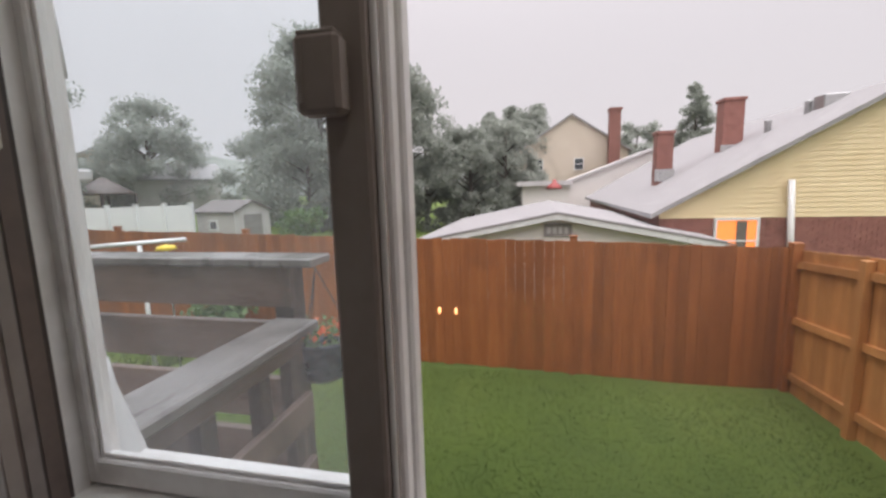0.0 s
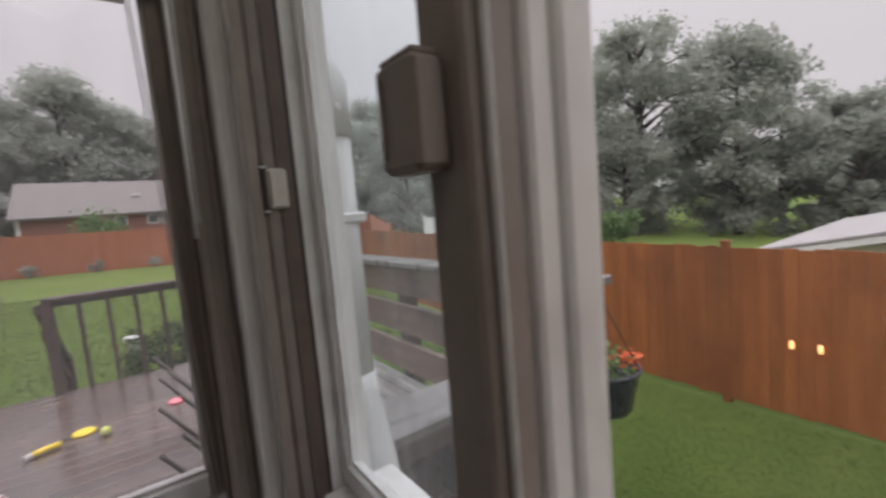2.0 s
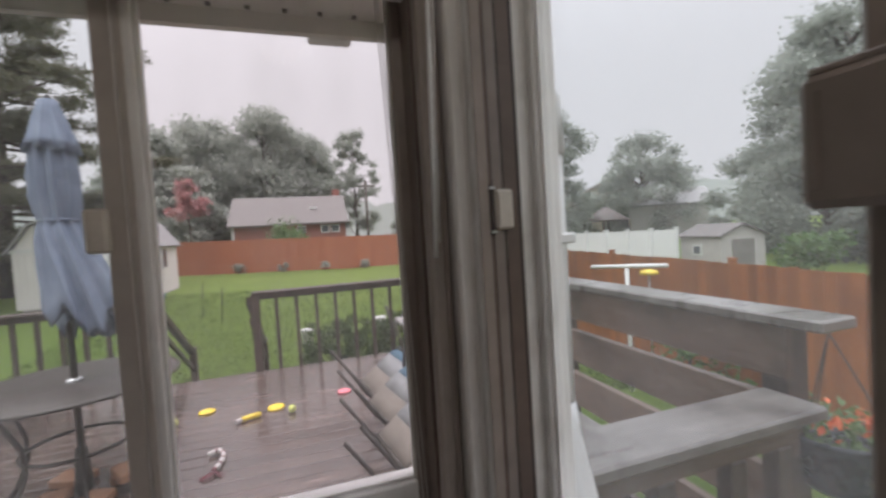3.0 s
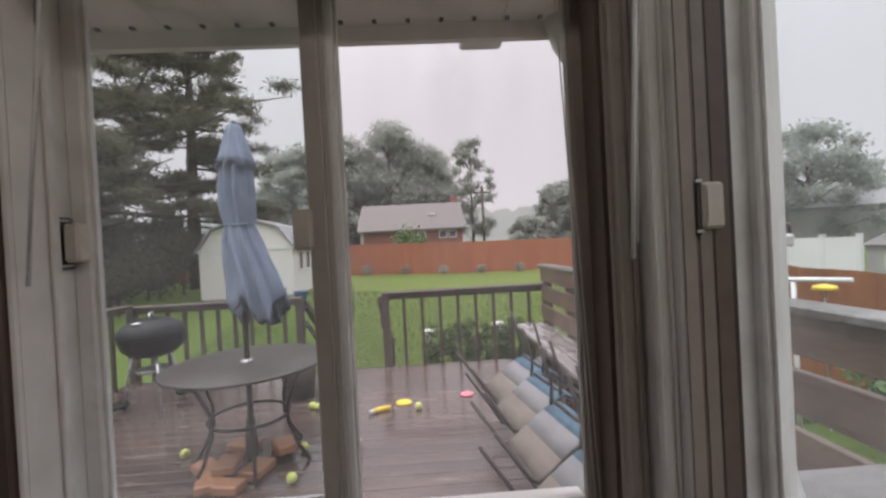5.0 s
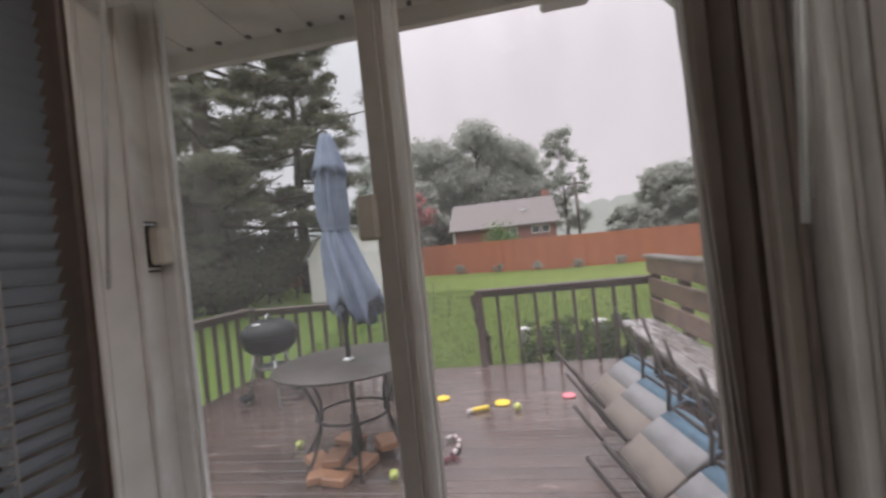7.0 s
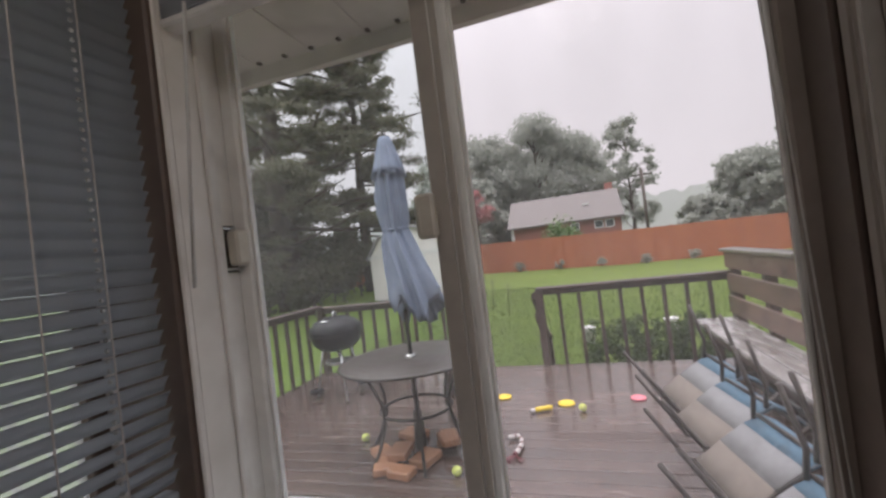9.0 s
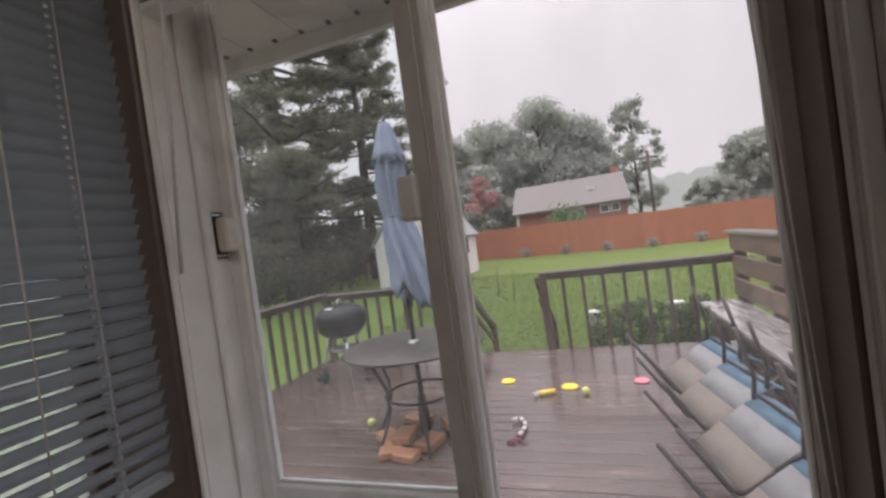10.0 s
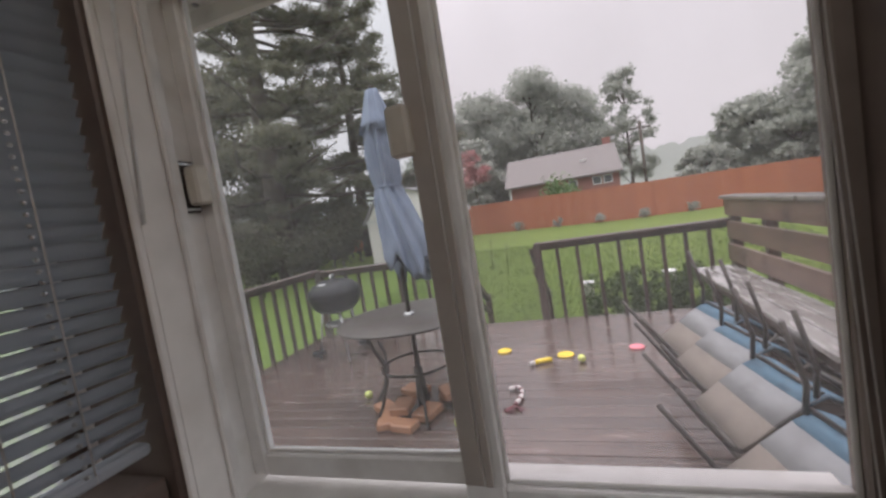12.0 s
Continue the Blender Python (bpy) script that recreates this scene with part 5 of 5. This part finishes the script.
def make_back_house():
    t = thing("ranch_house", "low brick ranch house with a grey roof behind the fence", "house", (0, 0, 0))
    x0, x1, y0, y1, e, r = -47.0, -39.0, -6.5, 3.6, 3.2, 5.7
    part("wall", boxes((x0, x1, y0 + 0.3, y1 - 0.3, -0.5, e)), BRICK, t)
    part("gable", prism(bmesh.new(), [(x0, e), (x1, e), ((x0 + x1) / 2, r - 0.15)], y0 + 0.32, y1 - 0.32), BRICK, t)
    bm = bmesh.new()
    k = (r - e) / 4
    prism(bm, [(x0 - 0.4, e - 0.4 * k), ((x0 + x1) / 2, r), (x1 + 0.4, e - 0.4 * k), (x1 + 0.4, e - 0.4 * k + 0.14), ((x0 + x1) / 2, r + 0.14), (x0 - 0.4, e - 0.4 * k + 0.14)], y0, y1)
    part("roof", bm, ROOF_DARK, t)
    for y in (-0.9, 1.1, 2.0):
        w = part("window", boxes((x1, x1 + 0.06, y, y + 0.75, 2.15, 2.85)), PVC, t)
        part("pane", boxes((x1 + 0.06, x1 + 0.07, y + 0.08, y + 0.67, 2.23, 2.77)), WINDOW_DARK, w)
    part("chimney", boxes((-44.2, -43.4, 2.6, 3.3, 4, 6.5)), BRICK, t)
    part("skylight", boxes((-41.2, -40.6, 0.3, 0.9, 4.45, 4.62)), PVC, t)
    part("corner_board", boxes((x1, x1 + 0.05, y0 + 0.3, y0 + 0.5, 0, e)), PVC, t)


make_back_house()


def plain_house(name, label, x, y, w, d, e, r, turn, wall, roof, base=-0.6):
    t = thing(name, label, "house", (x, y, base), turn)
    part("wall", prism(bmesh.new(), [(-w / 2, 0), (w / 2, 0), (w / 2, e), (0, r), (-w / 2, e)], -d / 2, d / 2), wall, t)
    part("roof", gable_roof(-w / 2, 0, w / 2, e, r, -d / 2, d / 2, 0.35), roof, t)
    for u in (-w / 4, w / 4):
        wd = part("window", boxes((u - 0.5, u + 0.5, -d / 2 - 0.05, -d / 2, e * 0.4, e * 0.75)), PVC, t)
        part("pane", boxes((u - 0.42, u + 0.42, -d / 2 - 0.06, -d / 2 - 0.05, e * 0.43, e * 0.72)), WINDOW_DARK, wd)
    return t


plain_house("distant_house", "pale distant house with a wet roof", -36, 29, 8, 9, 4.2, 6.0, 60, BEIGE_SIDING, ROOF_LIGHT)
plain_house("distant_house", "grey distant house with a low roof", -29.5, 30.5, 7, 6, 3.3, 4.6, -40, SHED_GREY, SHINGLE)


def make_gazebo():
    t = thing("gazebo", "small wooden gazebo with a pointed roof", "gazebo", (-23.0, 19.0, -0.6))
    for x in (-1, 1):
        for y in (-1, 1):
            part("post", boxes((x - 0.06, x + 0.06, y - 0.06, y + 0.06, 0, 2.2)), RAILWOOD, t)
    part("roof", lathe(bmesh.new(), [(1.9, 2.15), (1.9, 2.25), (0.2, 3.1), (0.0001, 3.15)], 4), RAILWOOD, t)


make_gazebo()


def make_yard_things():
    t = thing("clothes_post", "white pipe clothes post in the side yard", "post", (-4.9, 4.62, -1.35))
    part("upright", tubes(0.032, [(0, 0, 0), (0, 0, 2.06)], seg=10), PIPE, t)
    part("arm", tubes(0.032, [(-0.62, -0.20, 2.06), (0.62, 0.20, 2.12)], seg=10), PIPE, t)
    f = thing("bird_feeder", "yellow flower-shaped feeder on a thin stake", "feeder", (-4.75, 4.92, -1.3))
    part("dish", lathe(bmesh.new(), [(0.03, 1.88), (0.15, 1.90), (0.13, 1.95), (0.0001, 1.98)], 12), YELLOW, f)
    part("stake", tubes(0.012, [(0, 0, 0), (0, 0, 1.9)]), STEEL, f)
    for x, y in ((-9.6, -0.42), (-10.0, 1.35)):
        z = ground_z(x, y)
        b = thing("white_bucket", "white plastic bucket standing on the lawn", "bucket", (x, y, z - 0.01), group="buckets")
        part("pail", lathe(bmesh.new(), [(0.12, 0.0), (0.15, 0.34), (0.16, 0.35), (0.14, 0.34), (0.11, 0.03)], 18), BUCKET, b)
        part("handle", tubes(0.005, [(-0.15, 0, 0.33), (-0.1, 0.12, 0.28), (0.1, 0.12, 0.28), (0.15, 0, 0.33)], seg=5), STEEL, b)
    for x, y, n in ((-11.9, -2.6, 0), (-12.6, -3.2, 1)):
        z = ground_z(x, y)
        solo("garden_stake", tubes(0.012, [(x, y, z - 0.05), (x - 0.1, y + 0.05, z + 0.95)]), METAL_DARK, "thin dark garden stake in the lawn", "stake", "garden stakes")
    p = thing("utility_pole", "wooden utility pole behind the houses", "pole", (-43, 5.9, -0.5))
    part("mast", tubes(0.14, [(0, 0, 0), (0.1, 0, 7.8)], seg=10), BARK, p)
    part("crossarm", boxes((-0.07, 0.07, -0.9, 0.9, 7.1, 7.25)), BARK, p)


make_yard_things()


# ---- trees and shrubs ----
def leaves(centres, radii, count, size, seed, flat=0.6, slim=0.55):
    """Small leaves in clumps round the centres, as vertices and faces."""
    rng = np.random.default_rng(seed)
    w = np.array([r ** 2 for r in radii])
    pick = rng.choice(len(centres), count, p=w / w.sum())
    c, r = np.array(centres)[pick], np.array(radii)[pick][:, None]
    d = rng.normal(size=(count, 3))
    d /= np.linalg.norm(d, axis=1)[:, None]
    p = c + d * r * np.minimum(1.12, np.abs(rng.normal(0.58, 0.32, (count, 1)))) * np.array([1, 1, flat + 0.2])
    u = rng.normal(size=(count, 3))
    u /= np.linalg.norm(u, axis=1)[:, None]
    v = np.cross(u, rng.normal(size=(count, 3)))
    v /= np.linalg.norm(v, axis=1)[:, None]
    s = size * rng.uniform(0.6, 1.5, (count, 1))
    quad = np.stack([p - u * s, p - v * s * slim, p + u * s, p + v * s * slim], 1).reshape(-1, 3)
    return quad, np.arange(count * 4).reshape(-1, 4)


def tree(name, label, x, y, h, spread, count, size, material, seed, trunk=0.2, low=0.25, clumps=40, clump=0.22, shape="round", base=None, lean=0.0):
    """Trunk, limbs and a crown of leaf clumps with gaps."""
    rng = random.Random(seed)
    z0 = ground_z(x, y) if base is None else base
    t = thing(name, label, "tree", (x, y, z0 - 0.1))
    bm = bmesh.new()
    tube(bm, [(0, 0, 0), (0.05 * lean, 0.02, h * 0.3), (0.1 * lean, 0, h * 0.6), (0.2 * lean, 0.05, h * 0.93)], trunk, 9, trunk * 0.2)
    centres, radii = [], []
    for k in range(clumps):
        f = rng.random()
        z = h * (low + (1 - low) * f)
        if shape == "cone":
            wide = spread * (1 - 0.92 * f) + 0.1
        elif shape == "layer":
            wide = spread * (0.55 + 0.45 * math.sin(f * 9 + seed)) * (1 - 0.45 * f)
        else:
            wide = spread * math.sqrt(max(0.05, 1 - (2 * f - 0.85) ** 2 / 1.4))
        a = rng.uniform(0, 6.283)
        q = wide * math.sqrt(rng.uniform(0.1, 1.0))
        c = (q * math.cos(a), q * math.sin(a), z)
        centres.append(c)
        radii.append(h * clump * rng.uniform(0.55, 1.15) * (0.5 if shape == "cone" else 1))
        if k % 2 == 0:
            b = Vector((0.1 * lean, 0, max(h * 0.12, z - 0.35 * q - 0.05 * h)))
            tube(bm, [b, b.lerp(Vector(c), 0.5) + Vector((0, 0, 0.03 * h)), Vector(c)], trunk * 0.28, 5, trunk * 0.06)
    part("trunk", bm, BARK, t)
    vs, fs = leaves(centres, radii, count, size, seed, 0.35 if shape == "layer" else 0.6, 0.22 if shape == "layer" else 0.55)
    me = bpy.data.meshes.new("crown")
    me.from_pydata(vs.tolist(), [], fs.tolist())
    me.materials.append(material)
    ob = new("crown", me)
    ob.parent = t
    return t


def shrub(label, x, y, h, w, material, seed, count=900, size=0.05, base=None):
    rng = random.Random(seed)
    z0 = ground_z(x, y) if base is None else base
    t = thing("shrub", label, "shrub", (x, y, z0))
    centres = [(w * rng.uniform(-0.7, 0.7), w * rng.uniform(-0.7, 0.7), h * rng.uniform(0.25, 0.8)) for _ in range(10)]
    vs, fs = leaves(centres, [h * 0.35 * rng.uniform(0.6, 1.1) for _ in centres], count, size, seed)
    me = bpy.data.meshes.new("foliage")
    me.from_pydata(vs.tolist(), [], fs.tolist())
    me.materials.append(material)
    ob = new("foliage", me)
    ob.parent = t
    part("stem", tubes(0.02, [(0, 0, -0.1), (0.02, 0, h * 0.5)], [(0, 0, -0.1), (-0.1, 0.1, h * 0.55)], seg=5), BARK, t)


def pine(label, x, y, h, reach, boughs, count, seed, trunk, low=0.12, side=0.0):
    """A pine: a tall trunk, level boughs that fork outwards, flat sprays of needles with gaps. side: how much longer boughs towards +y are."""
    rng = random.Random(seed)
    t = thing("pine_tree", label, "tree", (x, y, ground_z(x, y) - 0.1))
    bm = bmesh.new()
    tube(bm, [(0, 0, 0), (0.1, 0.05, h * 0.3), (0.0, 0.15, h * 0.6), (0.1, 0.1, h * 0.95)], trunk, 10, trunk * 0.25)
    centres, radii = [], []
    for k in range(boughs):
        f = (k + rng.random()) / boughs
        z = h * (low + (1 - low) * f)
        a = rng.uniform(0, 6.283)
        lobe = 1 + side * math.sin(a)
        L = reach * lobe * rng.uniform(0.55, 1.0) * (1 - 0.72 * f ** 1.6)
        sag, twist = rng.uniform(-0.10, 0.10) * L, rng.uniform(-0.3, 0.3)
        pts = []
        for u in (0.0, 0.35, 0.7, 1.0):
            b = a + twist * u * u
            pts.append(Vector((L * u * math.cos(b), L * u * math.sin(b) + 0.1, z + sag * u * u - 0.05 * L * math.sin(u * 3.1))))
        tube(bm, pts, 0.03 + 0.012 * L, 5, 0.015)
        for c in range(max(3, int(L * 1.5))):
            u = rng.uniform(0.28, 1.05)
            p = pts[1].lerp(pts[3], (u - 0.35) / 0.65)
            off = rng.uniform(-0.22, 0.22) * L * u
            q = p + Vector((-math.sin(a) * off, math.cos(a) * off, rng.uniform(-0.1, 0.25)))
            centres.append(tuple(q))
            radii.append(rng.uniform(0.32, 0.78))
            if c % 2 == 0:
                tube(bm, [p, p.lerp(q, 0.6) + Vector((0, 0, 0.04)), q], 0.018, 4, 0.008)
    part("trunk", bm, BARK, t)
    vs, fs = leaves(centres, radii, count, 0.105, seed, 0.16, 0.2)
    me = bpy.data.meshes.new("crown")
    me.from_pydata(vs.tolist(), [], fs.tolist())
    me.materials.append(LEAF_NEAR)
    ob = new("crown", me)
    ob.parent = t


# the great pine and its neighbours on the south side
pine("tall dark pine with layered boughs and gaps", -15.0, -12.7, 21.5, 6.8, 105, 150000, 11, 0.50, 0.10, 0.25)
pine("dark pine close behind the shed", -19.5, -11.0, 14.0, 4.6, 64, 42000, 12, 0.34, 0.08)
tree("broadleaf_tree", "dark wet tree beyond the grill", -17.5, -19.0, 11, 5.5, 34000, 0.11, LEAF_NEAR, 13, 0.25, 0.03, 90, 0.11)
tree("broadleaf_tree", "dark understory tree between the pines", -18.0, -14.2, 6.4, 3.4, 26000, 0.10, LEAF_NEAR, 14, 0.16, 0.02, 80, 0.12)
for i, (x, y, h, w) in enumerate(((-13.2, -10.2, 2.0, 1.2), (-15.8, -10.9, 2.6, 1.6), (-12.0, -11.6, 2.4, 1.6), (-17.6, -10.6, 3.0, 1.8), (-20.5, -9.6, 3.4, 1.6))):
    shrub("dark wet shrub under the pines", x, y, h, w, LEAF_NEAR, 30 + i, 2500, 0.08)
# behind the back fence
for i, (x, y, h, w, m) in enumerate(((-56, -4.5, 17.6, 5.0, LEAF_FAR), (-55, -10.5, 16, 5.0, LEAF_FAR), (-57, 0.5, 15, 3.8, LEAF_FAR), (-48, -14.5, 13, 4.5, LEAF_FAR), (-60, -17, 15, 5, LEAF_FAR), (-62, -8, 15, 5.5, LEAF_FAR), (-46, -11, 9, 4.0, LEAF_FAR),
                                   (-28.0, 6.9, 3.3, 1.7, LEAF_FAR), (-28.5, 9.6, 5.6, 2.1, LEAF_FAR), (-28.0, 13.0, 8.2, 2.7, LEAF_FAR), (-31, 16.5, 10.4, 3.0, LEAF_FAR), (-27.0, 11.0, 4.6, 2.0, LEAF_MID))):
    tree("broadleaf_tree", "green tree behind the back fence, rain haze in its leaf colour", x, y, h, w, 30000 if x < -40 else 20000, 0.19 if x < -40 else 0.12, m, 40 + i, 0.3, 0.06, 110, 0.115, base=-0.3)
tree("broadleaf_tree", "airy haze-paled tree with open limbs beside the ranch house", -50, 5.6, 14.2, 3.0, 9000, 0.16, LEAF_FAR, 47, 0.22, 0.22, 60, 0.062, base=-0.3, lean=2.0)
tree("crape_myrtle", "pink flowering small tree behind the fence", -36, -8.6, 6.7, 1.2, 3000, 0.11, BLOSSOM, 60, 0.10, 0.62, 24, 0.09, base=-0.2)
shrub("bright green bush behind the back fence", -27.5, -1.2, 2.9, 1.5, LEAF_BRIGHT, 61, 2200, 0.10, base=-0.2)
for i in range(5):
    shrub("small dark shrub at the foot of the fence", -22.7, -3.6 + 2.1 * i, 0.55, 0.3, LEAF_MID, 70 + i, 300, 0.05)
def hedge():
    """A leaf block added to stand in for a dark pane reflection behind the railing."""
    rng = random.Random(81)
    t = thing("hedge", "leaf block added for a dark green reflection behind the deck railing", "hedge", (-5.75, 0, ground_z(-5.75, 0.3)))
    centres = [(rng.uniform(-0.3, 0.3), rng.uniform(-0.45, 1.2), rng.uniform(0.1, 1.47)) for _ in range(420)]
    vs, fs = leaves(centres, [rng.uniform(0.09, 0.13) for _ in centres], 30000, 0.021, 81)
    me = bpy.data.meshes.new("foliage")
    me.from_pydata(vs.tolist(), [], fs.tolist())
    me.materials.append(LEAF_DARK_PATCH)
    ob = new("foliage", me)
    ob.parent = t
    part("stems", tubes(0.015, *[[(0, y, -0.05), (0.05, y + 0.04, 0.7)] for y in (-0.3, 0.0, 0.3, 0.6, 0.9)], seg=5), BARK, t)


hedge()
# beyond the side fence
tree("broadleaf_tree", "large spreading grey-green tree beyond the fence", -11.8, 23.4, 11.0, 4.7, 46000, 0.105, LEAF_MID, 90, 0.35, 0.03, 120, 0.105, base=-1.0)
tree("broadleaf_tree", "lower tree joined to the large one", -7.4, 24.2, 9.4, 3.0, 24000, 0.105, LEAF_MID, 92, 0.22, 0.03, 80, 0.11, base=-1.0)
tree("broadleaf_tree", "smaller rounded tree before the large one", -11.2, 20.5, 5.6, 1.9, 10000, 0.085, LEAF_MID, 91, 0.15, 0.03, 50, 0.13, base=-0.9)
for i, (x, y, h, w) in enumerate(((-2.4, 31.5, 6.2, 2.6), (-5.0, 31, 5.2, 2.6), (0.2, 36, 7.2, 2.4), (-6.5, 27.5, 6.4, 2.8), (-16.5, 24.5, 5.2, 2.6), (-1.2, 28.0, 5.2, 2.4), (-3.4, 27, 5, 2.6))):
    tree("broadleaf_tree", "tree beyond the garage, rain haze in its leaf colour", x, y, h + 1, w, 13000, 0.105, LEAF_MID, 100 + i, 0.2, 0.04, 60, 0.115, base=-1.0)
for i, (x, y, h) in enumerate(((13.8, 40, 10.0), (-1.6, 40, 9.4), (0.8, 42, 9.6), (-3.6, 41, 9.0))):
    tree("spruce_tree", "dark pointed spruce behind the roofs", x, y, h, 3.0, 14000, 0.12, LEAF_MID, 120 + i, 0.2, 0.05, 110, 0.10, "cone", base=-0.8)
tree("broadleaf_tree", "haze-paled tree behind the far chimney", 10.5, 46, 8.0, 3, 7000, 0.15, LEAF_FAR, 125, 0.2, 0.1, 40, 0.12, base=-0.8)
tree("broadleaf_tree", "rounded haze-paled tree over the distant houses", -28.6, 27.4, 9.0, 4.3, 22000, 0.13, LEAF_FAR, 126, 0.25, 0.12, 80, 0.13, base=-0.8)
tree("broadleaf_tree", "haze-paled green tree leaning over the side fence", -21.8, 14.0, 8.4, 2.6, 14000, 0.10, LEAF_MID, 127, 0.2, 0.12, 60, 0.10, base=-0.6)
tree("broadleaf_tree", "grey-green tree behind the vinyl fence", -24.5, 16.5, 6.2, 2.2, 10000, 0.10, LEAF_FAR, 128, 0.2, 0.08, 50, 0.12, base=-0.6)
shrub("low bushes beside the resin shed", -9.5, 17.0, 1.8, 1.3, LEAF_BRIGHT, 131, 1500, 0.09, base=-0.9)
shrub("leafy yellow-green plant at the side fence", -4.3, 5.2, 1.5, 0.5, LEAF_BRIGHT, 132, 700, 0.06)


def far_woods():
    """A low wooded skyline all round, uneven, far behind everything."""
    bm = bmesh.new()
    prev = None
    for i in range(721):
        a = 2 * math.pi * i / 720
        r = 120 + 8 * noise.noise((math.cos(a) * 3, math.sin(a) * 3, 0))
        h = 10.5 + 2.0 * noise.noise((math.cos(a) * 9, math.sin(a) * 9, 2)) + 1.5 * noise.noise((math.cos(a) * 40, math.sin(a) * 40, 5)) + 0.9 * noise.noise((math.cos(a) * 110, math.sin(a) * 110, 7))
        col = [bm.verts.new((r * math.cos(a), r * math.sin(a), z)) for z in (-3, h * 0.6, h)]
        col.append(bm.verts.new(((r + 10) * math.cos(a), (r + 10) * math.sin(a), h * 0.8)))
        if prev:
            for u in range(3):
                bm.faces.new((prev[u], col[u], col[u + 1], prev[u + 1]))
        prev = col
    ob = structure("backdrop", bm, DISTANCE, "distant wooded skyline with rain haze painted into its colour", "woods")
    return ob


far_woods()
